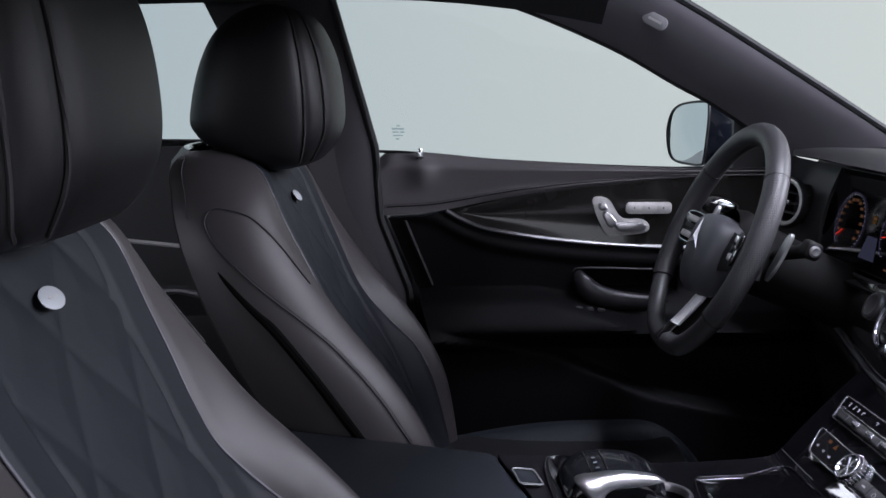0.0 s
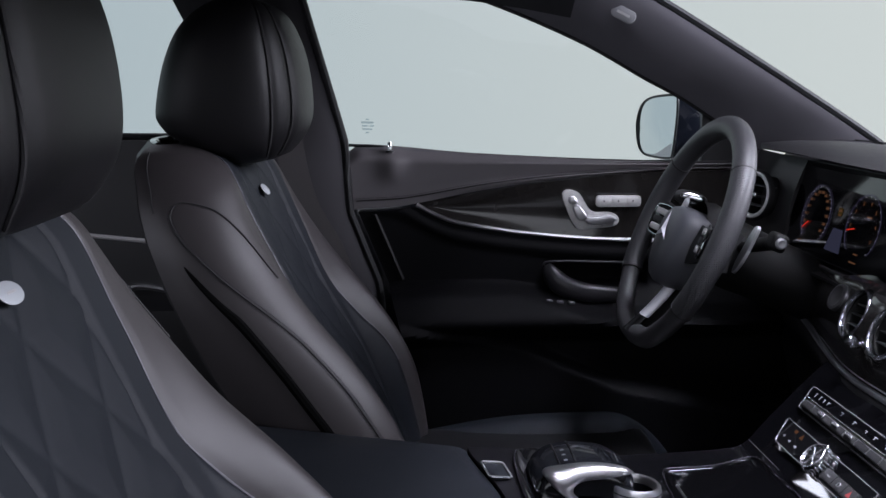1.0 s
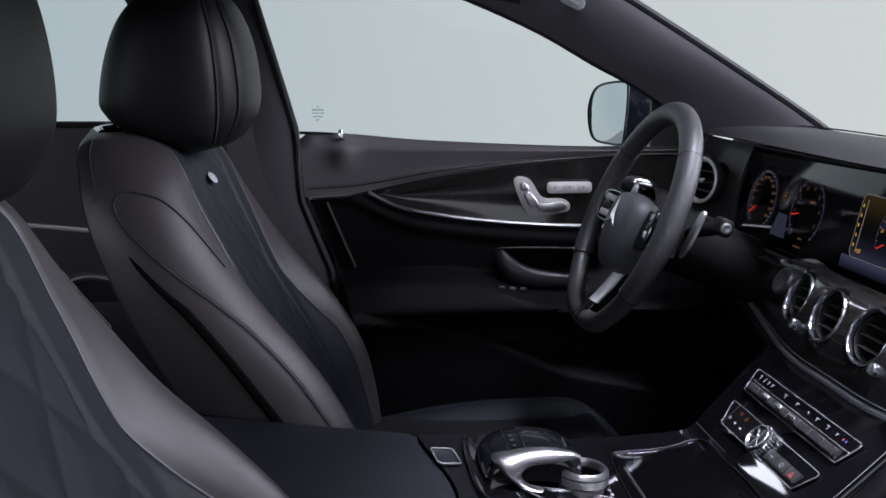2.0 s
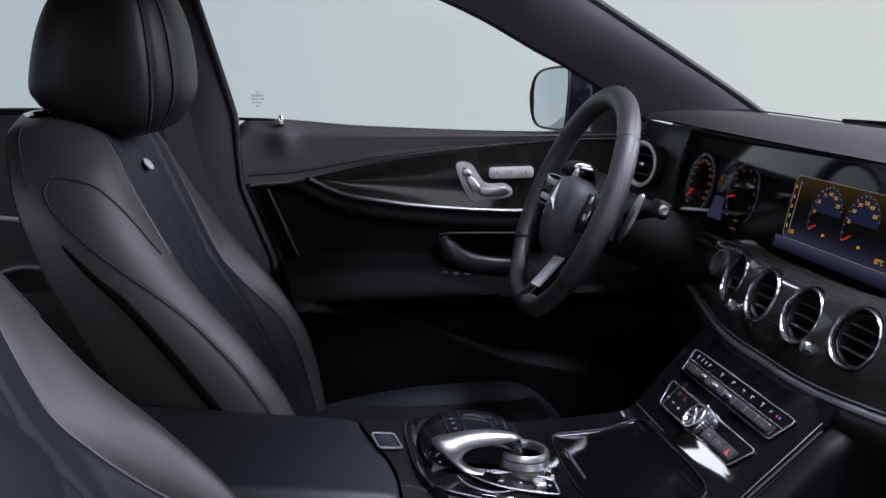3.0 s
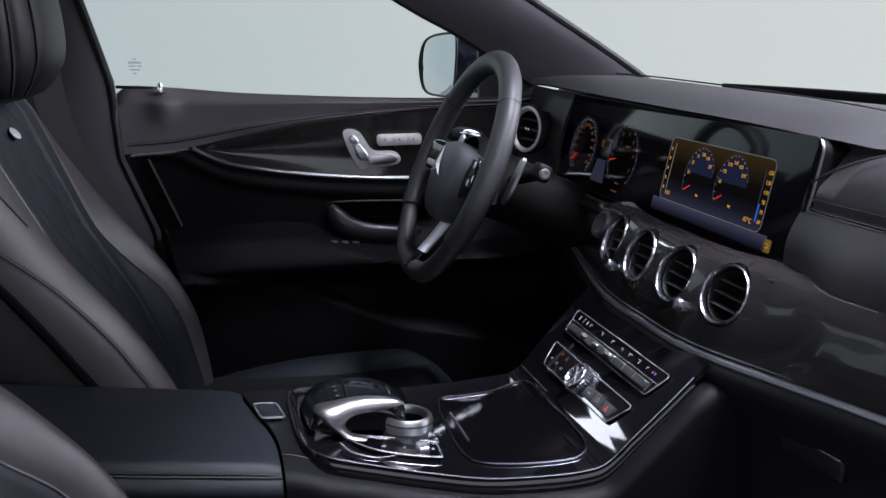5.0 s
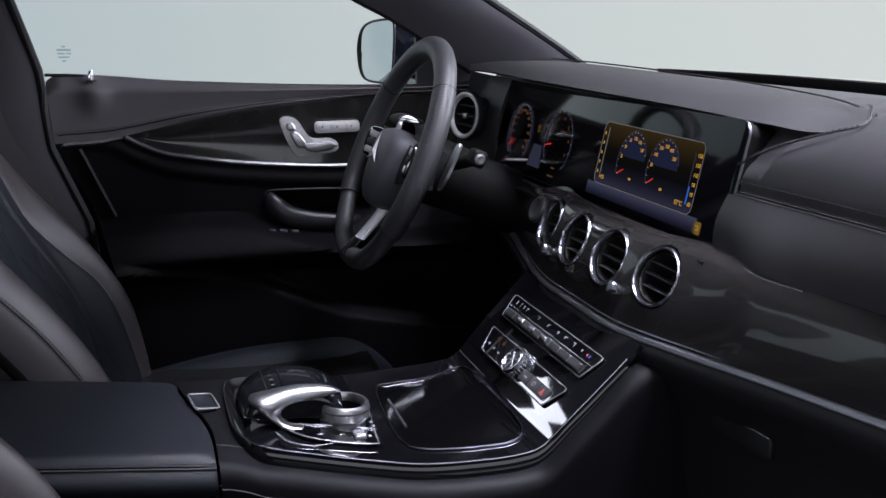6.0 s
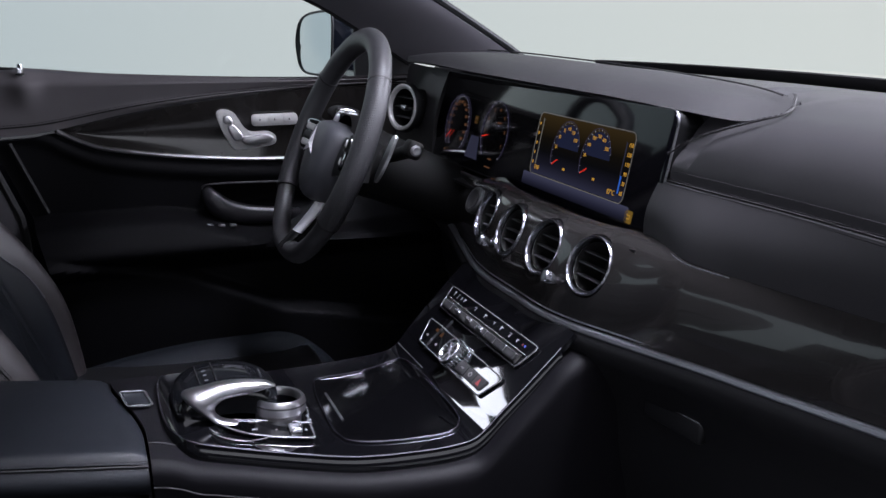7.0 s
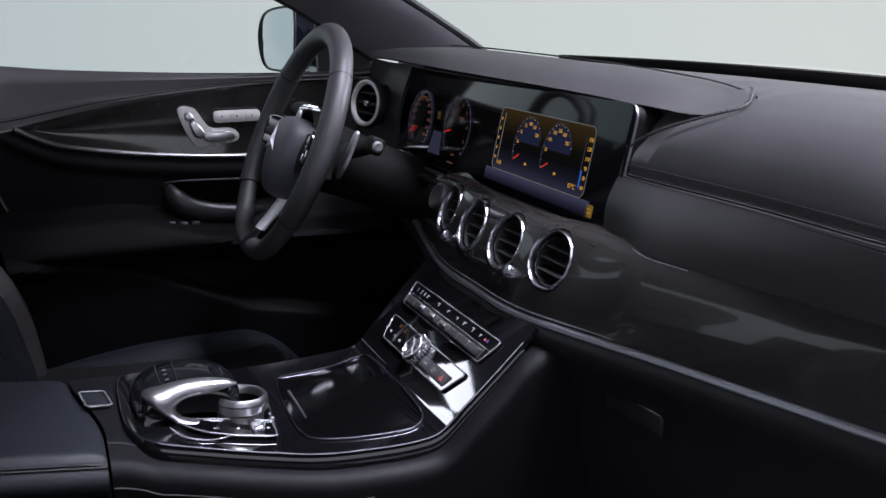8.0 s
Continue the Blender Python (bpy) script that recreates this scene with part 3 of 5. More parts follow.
def mirror():
    t = thing("side_mirror", (0.66, 0.9, 0.93), "dark blue-black door mirror reflecting the pale studio", "mirror")
    m = axes((0.645, 0.975, 0.980), (0.19, -0.98, 0), (-0.98, -0.19, 0.03))
    out = cr([(-0.098, -0.004), (-0.093, 0.022), (-0.076, 0.045), (-0.045, 0.059), (0.01, 0.066), (0.075, 0.068), (0.086, 0.060), (0.086, 0.02), (0.074, -0.045), (0.060, -0.058), (0.0, -0.060), (-0.058, -0.057), (-0.086, -0.040)], 60, True)
    rings = []
    bm = bmesh.new()
    for s, z in ((0.985, -0.001), (1.010, -0.003), (1.025, -0.012), (1.035, -0.04), (0.92, -0.075), (0.6, -0.098), (0.1, -0.105)):
        rings.append([bm.verts.new(m @ Vector((p[0] * s, p[1] * s, z))) for p in out])
    skin(bm, rings, caps=False)
    bm.faces.new(rings[-1])
    part("housing", bm, BODY, t)
    bm = prism([(p[0] * 0.975, p[1] * 0.975) for p in out], 0.002, m @ pose(0, 0, -0.0015), 0.0005)
    part("mirror_glass", bm, MIRROR, t, "silvered mirror glass")
    pts = cr([(0.70, 0.90, 0.935), (0.70, 0.83, 0.925), (0.70, 0.76, 0.92)], 10)
    part("arm", tube(bmesh.new(), pts, 0.028, 12, flat=0.8), BODY, t)
    bm = sheet(lambda u, v: (0.665 + 0.13 * u, 0.752, 0.925 + v * (0.10 * (1 - u) + 0.012)), 6, 4, 0.012)
    part("mirror_triangle", bm, PLASTIC, t)
    pts = [m @ Vector((p[0] * 0.99, p[1] * 0.99, -0.0005)) for p in out]
    part("bezel", tube(bmesh.new(), pts, 0.0028, 6, closed=True, up=(1, 0, 0)), PLASTIC, t)


mirror()


# ---------- seats ----------
#  z, centre front x, half width, side swell, shell x
HEAD_OF_BACK = [(1.020, -0.185, 0.130, 0.000, -0.205), (1.012, -0.150, 0.160, 0.000, -0.212), (0.995, -0.117, 0.190, 0.000, -0.215), (0.97, -0.098, 0.214, 0.000, -0.208), (0.94, -0.085, 0.232, 0.000, -0.202), (0.90, -0.068, 0.246, 0.002, -0.190)]
BACK_DRIVER = HEAD_OF_BACK + [(0.85, -0.046, 0.253, 0.010, -0.172), (0.80, -0.024, 0.257, 0.024, -0.150), (0.74, 0.004, 0.259, 0.044, -0.120), (0.68, 0.033, 0.259, 0.054, -0.088), (0.62, 0.058, 0.257, 0.056, -0.060), (0.55, 0.084, 0.252, 0.044, -0.040), (0.46, 0.118, 0.245, 0.020, -0.020)]
BACK_PASSENGER = HEAD_OF_BACK + [(0.85, -0.044, 0.253, 0.012, -0.172), (0.80, -0.020, 0.257, 0.026, -0.150), (0.74, 0.010, 0.259, 0.056, -0.120), (0.68, 0.040, 0.259, 0.078, -0.088), (0.62, 0.066, 0.257, 0.084, -0.060), (0.55, 0.094, 0.252, 0.070, -0.040), (0.46, 0.130, 0.245, 0.030, -0.020)]


def backrest(table):
    """Two functions of one backrest: its section at z, and the x of its front at y, z."""
    rows = np.array(cr(table[::-1], 160))

    def back_at(z):
        return [float(np.interp(z, rows[:, 0], rows[:, k])) for k in range(1, 5)]

    def back_front(y, z):
        xc, hw, sw, xb = back_at(z)
        v = min(1.0, abs(y) / hw)
        x = xc - 0.006 * math.cos(v * math.pi / 1.1)
        x += sw * smooth01((v - 0.50) / 0.30)
        x -= (x - xb) * 0.62 * (1 - math.sqrt(max(0.0, 1 - ((v - 0.72) / 0.28) ** 2))) if v > 0.72 else 0.0
        return x

    return back_at, back_front


def seat(table, label):
    s = thing("car_seat", (0, 0, 0.30), label, "car seat", "front seats")
    back_at, back_front = backrest(table)
    BW = curve([(0.47, 0.165), (0.60, 0.173), (0.668, 0.172), (0.711, 0.160), (0.753, 0.147), (0.79, 0.135), (0.825, 0.136), (0.874, 0.145), (0.923, 0.152), (0.962, 0.150), (1.0, 0.122), (1.02, 0.085)])

    def edge(z):
        """Half width of the centre panel."""
        return min(BW(z), 0.80 * back_at(z)[1])

    def quilt(y, z):
        a = (y / 0.110 + z / 0.140 + 0.5) % 1.0
        b = (y / 0.110 - z / 0.140 + 0.5) % 1.0
        d = min(min(a, 1 - a), min(b, 1 - b))
        return -0.0058 * (1 - min(1.0, d / 0.30) ** 0.55)

    def centre(u, v):
        z = 0.47 + (1.016 - 0.47) * u
        hw = edge(z)
        y = hw * (2 * v - 1)
        e = abs(2 * v - 1)
        ql = 0.6875
        q = quilt(y, z) * (1 - smooth01((e - ql + 0.03) / 0.04)) - 0.0035 * math.exp(-((e - ql) / 0.022) ** 2)
        return (back_front(y, z) + 0.003 + q - 0.0045 * smooth01((e - 0.95) / 0.05), y, z)

    part("backrest_centre", sheet(centre, 170, 96, 0.006), LEATHER_BLUE, s, "charcoal quilted leather centre panel")
    for sg in (-1, 1):
        def side(u, v, sg=sg):
            z = 0.47 + (1.019 - 0.47) * u
            xc, hw, sw, xb = back_at(z)
            if v < 0.75:
                half = edge(z) / hw
                f = half + (1 - half) * math.sin(v / 0.75 * math.pi / 2)
                y = hw * f
                x = back_front(y, z) - 0.003 * (1 - smooth01(v / 0.05))
            else:
                x0 = back_front(hw, z)
                k = (v - 0.75) / 0.25
                x, y = x0 + (xb - x0) * k, hw * (1 - 0.04 * k * k)
            return (x, sg * y, z)

        part("side_bolster", sheet(side, 80, 44, 0.004), LEATHER, s, "dark brown-black smooth leather bolster")
        # Grey rod paints the highlight along the edge between centre panel and bolster.
        pts = [Vector(side(u, 0.0)) + Vector((0.0022, 0, 0)) for u in np.linspace(0.30, 0.985, 60)]
        part("seam_line", tube(bmesh.new(), pts, 0.0013, 6), EDGE_HIGHLIGHT, s, "thin grey line painting the highlight on the bolster's edge")
        pts = [Vector(side(u, 0.90)) + Vector((0.0005, sg * 0.0005, 0)) for u in np.linspace(0.86, 0.985, 14)]
        part("seam", tube(bmesh.new(), pts, 0.0013, 5), STITCH, s)

        def along(uv, n, off):
            """Points on the bolster through (u, v), pushed off its surface."""
            out = []
            for u, v in cr(uv, n):
                p = Vector(side(u, v))
                q, r = Vector(side(min(1, u + 0.01), v)), Vector(side(u, min(1, v + 0.01)))
                nrm = (q - p).cross(r - p).normalized()
                if nrm.y * sg < 0 and abs(nrm.y) > 0.2 or nrm.x < -0.3:
                    nrm = -nrm
                out.append(p + nrm * off)
            return out

        # stitched seam: up the front of the cushion, over its head and down the crest
        arch = [(0.70, 0.305), (0.775, 0.329), (0.822, 0.380), (0.862, 0.481), (0.880, 0.658), (0.874, 0.745), (0.848, 0.790), (0.809, 0.772), (0.764, 0.709), (0.719, 0.650), (0.640, 0.548), (0.573, 0.486), (0.517, 0.454), (0.438, 0.414), (0.326, 0.367), (0.22, 0.33), (0.08, 0.30)]
        part("seam", tube(bmesh.new(), along(arch, 160, 0.0003), 0.0015, 5), STITCH, s, "dark double-stitched seam")
        for shift in (0.016, -0.016):
            tagged(part("stitching", stitches(bmesh.new(), along([(u, v + shift) for u, v in arch[3:]], 140, 0.0006)), THREAD, s), kind="stuff")
        # groove between bolster and side panel: its shade painted as a black rod
        gap = along([(0.745, 0.815), (0.719, 0.792), (0.652, 0.726), (0.607, 0.690), (0.506, 0.664), (0.416, 0.645), (0.348, 0.622), (0.22, 0.60), (0.08, 0.58)], 60, -0.0005)
        part("groove", tube(bmesh.new(), gap, [0.0010 + 0.0052 * min(1.0, k / 20) for k in range(60)], 8), GAP_SHADE, s)

    # back shell
    def shell_back(u, v):
        z = 0.40 + (1.020 - 0.40) * u
        xc, hw, sw, xb = back_at(max(z, 0.46))
        y = hw * 0.965 * (2 * v - 1)
        return (xb - 0.035 * math.cos((2 * v - 1) * math.pi / 2), y, z)

    part("back_shell", sheet(shell_back, 40, 20, 0.006), PLASTIC, s, "black moulded plastic back shell")
    pts = [(shell_back(1.0, v)[0] + 0.006, shell_back(1.0, v)[1], 1.017) for v in np.linspace(0, 1, 20)]
    part("shell_lip", tube(bmesh.new(), pts, 0.005, 8), PIANO, s, "glossy black upper shell lip")
    # badge
    z = 0.943
    m = axes((back_front(0, z) + 0.006, 0, z), (0, 1, 0), (0.80, 0, 0.60)) @ Matrix.Diagonal((1.25, 0.68, 1, 1))
    bd = part("badge", lathe([(0.001, 0.0), (0.0135, 0.0), (0.0142, 0.0010), (0.0125, 0.0017), (0.001, 0.0020)], 24, m), BADGE, s, "small round silver badge")
    part("badge_mark", rbox(0.011, 0.0032, 0.0006, m @ pose(0, 0, 0.0021), 0.0002, 1), SILVER, bd)
    # headrest
    HZ = lambda k: 0.986 + 0.222 * k
    HW = curve([(0, 0.070), (0.03, 0.100), (0.10, 0.124), (0.25, 0.138), (0.5, 0.144), (0.75, 0.137), (0.88, 0.122), (0.955, 0.098), (1.0, 0.060)])
    HF = curve([(0, -0.085), (0.02, -0.062), (0.06, -0.044), (0.2, -0.021), (0.37, -0.0150), (0.65, -0.022), (0.865, -0.040), (0.955, -0.060), (1.0, -0.090)])
    HB = curve([(0, -0.115), (0.04, -0.140), (0.10, -0.170), (0.18, -0.202), (0.24, -0.214), (0.33, -0.220), (0.62, -0.204), (0.83, -0.180), (0.955, -0.147), (1.0, -0.118)])

    def head(k, a):
        """One ring of the head cushion at height k (0 to 1)."""
        z = HZ(k)
        w, xf, xb = HW(k), HF(k), HB(k)
        c, d = (xf + xb) / 2, (xf - xb) / 2
        ca, sa = math.cos(a), math.sin(a)
        q = 0.70
        x = c + d * math.copysign(abs(ca) ** q, ca)
        y = w * math.copysign(abs(sa) ** q, sa)
        return x, y, z

    def head_pt(k, a, off=0.0):
        x, y, z = head(k, a)
        return (x + off * math.cos(a), y + off * math.sin(a), z)

    bm = bmesh.new()
    ks = [0.0, 0.008, 0.02, 0.04, 0.07] + list(np.linspace(0.10, 0.90, 30)) + [0.93, 0.955, 0.975, 0.99, 1.0]
    rings = []
    for k in ks:
        ring = []
        for i in range(96):
            a = i * 2 * math.pi / 96
            groove = 0.0
            for g in (0.57, -0.57, 0.98, -0.98):
                dd = abs((a + math.pi) % (2 * math.pi) - math.pi - g)
                groove -= 0.004 * math.exp(-(dd / 0.06) ** 2)
            ring.append(bm.verts.new(head_pt(k, a, groove)))
        rings.append(ring)
    skin(bm, rings)
    hr = part("headrest", bm, LEATHER_HEAD, s, "black leather head cushion with vertical seams", sharp=60)
    for g in (0.57, -0.57, 0.98, -0.98):
        pts = [head_pt(k, g, -0.002) for k in np.linspace(0.05, 0.95, 30)]
        part("seam_line", tube(bmesh.new(), pts, 0.0018, 5), STITCH, hr)
    for y in (-0.055, 0.055):
        bm = tube(bmesh.new(), [(-0.182, y, 0.98), (-0.172, y, 1.06)], 0.006, 12)
        part("headrest_post", bm, BRIGHT, s, "bright chrome headrest post")
        bm = rbox(0.026, 0.030, 0.010, pose(-0.182, y, 1.020, 0, 15), 0.004)
        part("post_collar", bm, PIANO, s)
    # cushion
    def cush(u, v):
        x = 0.08 + 0.49 * u
        y = 0.255 * (2 * v - 1)
        e = abs(2 * v - 1)
        z = 0.455 + 0.028 * smooth01((e - 0.55) / 0.25) - 0.10 * max(0, (e - 0.86) / 0.14) ** 2
        z += 0.035 * math.sin(min(1, u / 0.55) * math.pi / 2) - 0.11 * max(0.0, (u - 0.72) / 0.28) ** 2.2
        if e < 0.55:
            a = (y / 0.105 + x / 0.165) % 1.0
            b = (y / 0.105 - x / 0.165) % 1.0
            d = min(min(a, 1 - a), min(b, 1 - b))
            z -= 0.004 * math.exp(-(d / 0.055) ** 2)
        else:
            z -= 0.006 * math.exp(-((e - 0.56) / 0.02) ** 2)
        return (x, y, z)

    part("seat_cushion", sheet(cush, 60, 60, 0.03), LEATHER_BLUE, s, "charcoal quilted leather seat cushion")
    part("seat_base", rbox(0.46, 0.46, 0.20, pose(0.28, 0, 0.40), 0.03, 3), PLASTIC, s, "black plastic seat base")
    return s


BADGE = mat("badge_silver", (0.42, 0.44, 0.46), 0.45, metal=0.2)
LEATHER_HEAD = mat("leather_black_head", (0.0050, 0.0046, 0.0055), 0.50, bump=0.2, bscale=1000, kind="leather", spec=0.33)
seat(BACK_DRIVER, "black leather driver's seat with quilted centre and smooth side bolsters").matrix_world = pose(0, 0.37, 0.30, 0, 0, -2.5)
seat(BACK_PASSENGER, "black leather passenger seat with quilted centre beside the open door").matrix_world = pose(-0.084, -0.37, 0.313, 0, 0, -2.5)


# ---------- steering wheel ----------
def steering():
    w = thing("steering_wheel", (0.518, 0.37, 0.86), "black leather three-spoke steering wheel with perforated grips", "steering wheel")
    tilt = radians(25)
    ax = Vector((-math.cos(tilt), 0, math.sin(tilt)))      # towards the driver
    upv = Vector((math.sin(tilt), 0, math.cos(tilt)))
    rt = Vector((0, -1, 0))                                # the driver's right
    C = Vector((0.518, 0.37, 0.86))
    M = Matrix(((rt.x, upv.x, ax.x, C.x), (rt.y, upv.y, ax.y, C.y), (rt.z, upv.z, ax.z, C.z), (0, 0, 0, 1)))

    def rim_pt(a, rad=0.168):
        y = rad * math.sin(a)
        if y < -0.155:
            y = -0.155 + (y + 0.155) * 0.55
        return M @ Vector((rad * math.cos(a), y, 0))

    def arc(a0, a1, n, r0):
        return [rim_pt(radians(a0 + (a1 - a0) * k / n)) for k in range(n + 1)], [r0] * (n + 1)

    segs = [("rim_top", 40, 145, LEATHER_WHEEL, 0.0172), ("rim_grip", 145, 212, GRIP, 0.0178), ("rim_bottom", 212, 327, LEATHER_WHEEL, 0.0150), ("rim_grip", 327, 400, GRIP, 0.0178)]
    for nm, a0, a1, ma, r0 in segs:
        pts, rr = arc(a0, a1, 40, r0)
        part(nm, tube(bmesh.new(), pts, rr, 20, up=ax, flat=0.92), ma, w, "perforated black leather grip" if nm == "rim_grip" else "")
    for a in (40, 145, 212, 327):
        pts, _ = arc(a - 0.35, a + 0.35, 1, 0.0)
        part("rim_seam", tube(bmesh.new(), pts, 0.0181, 20, up=ax, flat=0.93), STITCH, w)
    # hub: a soft domed cushion
    out = [tuple(p) for p in cr([(-0.046, 0.032), (0, 0.040), (0.046, 0.032), (0.060, 0.004), (0.050, -0.044), (0.022, -0.078), (-0.022, -0.078), (-0.050, -0.044), (-0.060, 0.004)], 60, True)]
    bm = bmesh.new()
    rings = [[bm.verts.new(M @ Vector((x * k, -0.006 + (y + 0.006) * k, h))) for x, y in out] for k, h in ((0.97, -0.030), (1.0, -0.016), (1.0, -0.004), (0.97, 0.006), (0.90, 0.0135), (0.78, 0.0185), (0.55, 0.0220), (0.25, 0.0235), (0.05, 0.0238))]
    skin(bm, rings)
    part("airbag_cover", bm, LEATHER_HUB, w, "black domed airbag cover", sharp=70)
    # round emblem reduced to a plain three-armed shape
    em = M @ pose(0, -0.004, 0.0252)
    bm = bmesh.new()
    for k in range(3):
        a = radians(90 + 120 * k)
        b, c = a + radians(60), a - radians(60)
        o = bm.verts.new(em @ Vector((0, 0, 0.0045)))
        tip = bm.verts.new(em @ Vector((0.030 * math.cos(a), 0.030 * math.sin(a), 0.0010)))
        l = bm.verts.new(em @ Vector((0.0060 * math.cos(b), 0.0060 * math.sin(b), 0.0)))
        r = bm.verts.new(em @ Vector((0.0060 * math.cos(c), 0.0060 * math.sin(c), 0.0)))
        bm.faces.new((o, l, tip))
        bm.faces.new((o, tip, r))
    part("emblem", bm, EMBLEM, w, "plain chrome three-armed emblem", sharp=10)
    # side spokes with switches
    for sg in (-1, 1):
        def sp(u, v, sg=sg):
            x = 0.055 + 0.105 * u
            h = 0.030 - 0.006 * math.sin(u * math.pi)
            return M @ Vector((sg * x, -0.006 + h * (2 * v - 1) + 0.012 * u, -0.006 - 0.008 * u + 0.005 * math.cos((2 * v - 1) * 1.5)))
        part("spoke", sheet(sp, 12, 8, 0.014), PLASTIC, w)
        out = [tuple(p) for p in cr([(-0.026, 0.020), (0.010, 0.024), (0.026, 0.014), (0.022, -0.018), (0.004, -0.024), (-0.022, -0.018)], 30, True)]
        mm = M @ pose(sg * 0.108, 0.004, -0.001, 0, sg * -16)
        out = [(sg * x, y) for x, y in out]
        sw = part("switch_panel", prism(out, 0.006, mm, 0.002), PIANO, w, "gloss black switch panel")
        part("switch_frame", ring_on(mm, out, 0.0018, 6, 0.003), BRIGHT, sw)
        for k in range(3):
            part("switch_key", prism(rrect(0.034, 0.010, 0.003), 0.0085, mm @ pose(sg * -0.002, 0.013 - 0.013 * k, 0), 0.001), SILVER if k != 1 else PLASTIC, sw)
    # lower spoke: a bright metal bar that rises towards the rim, with a dark insert at its foot
    def bar_pt(u, q, grow=0.0):
        y = -0.070 - 0.096 * u
        h = -0.022 + 0.034 * u ** 1.3
        hw, hd = 0.0105 + 0.004 * u + grow, 0.0085 - 0.002 * u + grow
        return M @ Vector((0.004 + hw * math.cos(q), y, h + hd * math.sin(q)))

    for nm, u0, u1, g, ma, lb in (("lower_spoke", 0.0, 0.92, 0.0, SPOKE, "metal lower spoke, its bright reflection painted near-white"), ("spoke_insert", 0.66, 0.96, 0.0006, DARK_CHROME, "dark metal insert at the foot of the spoke")):
        bm = bmesh.new()
        skin(bm, [[bm.verts.new(bar_pt(u, q, g)) for q in np.linspace(0, 2 * math.pi, 16, endpoint=False)] for u in np.linspace(u0, u1, 14)])
        part(nm, bm, ma, w, lb)
    part("spoke_web", sheet(lambda u, v: M @ Vector(((2 * v - 1) * (0.030 + 0.014 * u), -0.05 - 0.105 * u, -0.040 + 0.030 * u)), 8, 6, 0.006), COLUMN, w)
    for sg in (-1, 1):
        out = [tuple(p) for p in cr([(-0.006, 0.034), (0.006, 0.040), (0.010, 0.020), (0.008, -0.012), (-0.004, -0.030), (-0.010, -0.010)], 30, True)]
        out = [(sg * x, y) for x, y in out]
        part("shift_paddle", prism(out, 0.005, M @ pose(sg * 0.152, 0.012, -0.042, 0, 0, sg * -4), 0.002), SATIN_LIGHT, w, "silver shift paddle")
    bm = lathe([(0.055, -0.012), (0.060, -0.03), (0.052, -0.07), (0.048, -0.16), (0.048, -0.26)], 32, M, caps=False)
    part("column_shroud", bm, COLUMN, w, "black steering column shroud")
    # stalks
    def stalk(sg, y0, y1, reach):
        pts = [M @ Vector((sg * (0.045 + (reach - 0.05) * k), y0 + (y1 - y0) * k, -0.075 + 0.018 * k)) for k in np.linspace(0, 1, 8)]
        st = part("stalk", tube(bmesh.new(), pts, [0.008 + 0.003 * k / 7 for k in range(8)], 12, flat=0.8, up=ax), COLUMN, w, "black control stalk")
        e = M @ pose(sg * reach, y1, -0.056)
        part("stalk_end", rbox(0.026, 0.024, 0.022, e, 0.006), COLUMN, st)
        mm = e @ pose(sg * 0.012, 0, 0, 0, sg * 90)
        part("stalk_button", lathe([(0.001, 0.0), (0.0075, 0.0), (0.0075, 0.003), (0.0050, 0.0042), (0.001, 0.0030)], 16, mm), SATIN_LIGHT, st)
    stalk(1, 0.015, 0.043, 0.192)
    stalk(-1, 0.02, 0.03, 0.172)


LEATHER_HUB = mat("hub_vinyl", (0.060, 0.062, 0.070), 0.46, bump=0.15, bscale=1500)
# The metal's bright reflection is put in as a near-white, non-metallic base.
SPOKE = mat("spoke_white", (0.92, 0.93, 0.95), 0.28, metal=0.0, var=0.04)
EMBLEM = mat("emblem_metal", (0.80, 0.81, 0.84), 0.34, metal=0.25, var=0.05)
COLUMN = mat("column_black", (0.004, 0.004, 0.004), 0.6, spec=0.2)
GRIP = mat("leather_perforated", (0.036, 0.036, 0.039), 0.45)
SATIN_LIGHT = mat("satin_silver", (0.35, 0.35, 0.36), 0.3, metal=0.9)


def perforate(m, scale, deep):
    nt = m.node_tree
    p = nt.nodes["Principled BSDF"]
    tc = nt.nodes.new("ShaderNodeTexCoord")
    v = nt.nodes.new("ShaderNodeTexVoronoi")
    v.inputs["Scale"].default_value = scale
    v.inputs["Randomness"].default_value = 0.12
    r = nt.nodes.new("ShaderNodeMapRange")
    r.inputs["From Min"].default_value, r.inputs["From Max"].default_value = 0.22, 0.38
    nt.links.new(tc.outputs["Object"], v.inputs["Vector"])
    nt.links.new(v.outputs["Distance"], r.inputs["Value"])
    b = nt.nodes.new("ShaderNodeBump")
    b.inputs["Strength"].default_value, b.inputs["Distance"].default_value = deep, 0.002
    nt.links.new(r.outputs["Result"], b.inputs["Height"])
    nt.links.new(b.outputs["Normal"], p.inputs["Normal"])
    return m


perforate(GRIP, 330, 0.4)
steering()


# ---------- dashboard ----------
TRIM_LOW_X = curve([(-0.72, 0.780), (-0.51, 0.735), (-0.324, 0.700), (-0.128, 0.655), (0.0, 0.650), (0.128, 0.655), (0.324, 0.700), (0.51, 0.735), (0.72, 0.780)])
TRIM_LOW_Z = curve([(-0.72, 0.750), (-0.51, 0.741), (-0.324, 0.732), (-0.128, 0.724), (0.0, 0.723), (0.128, 0.724), (0.324, 0.728), (0.51, 0.735), (0.72, 0.742)])
TRIM_LEAN = curve([(0.0, 1.15), (0.25, 1.15), (0.36, 1.12), (0.50, 0.95), (0.74, 0.80)])
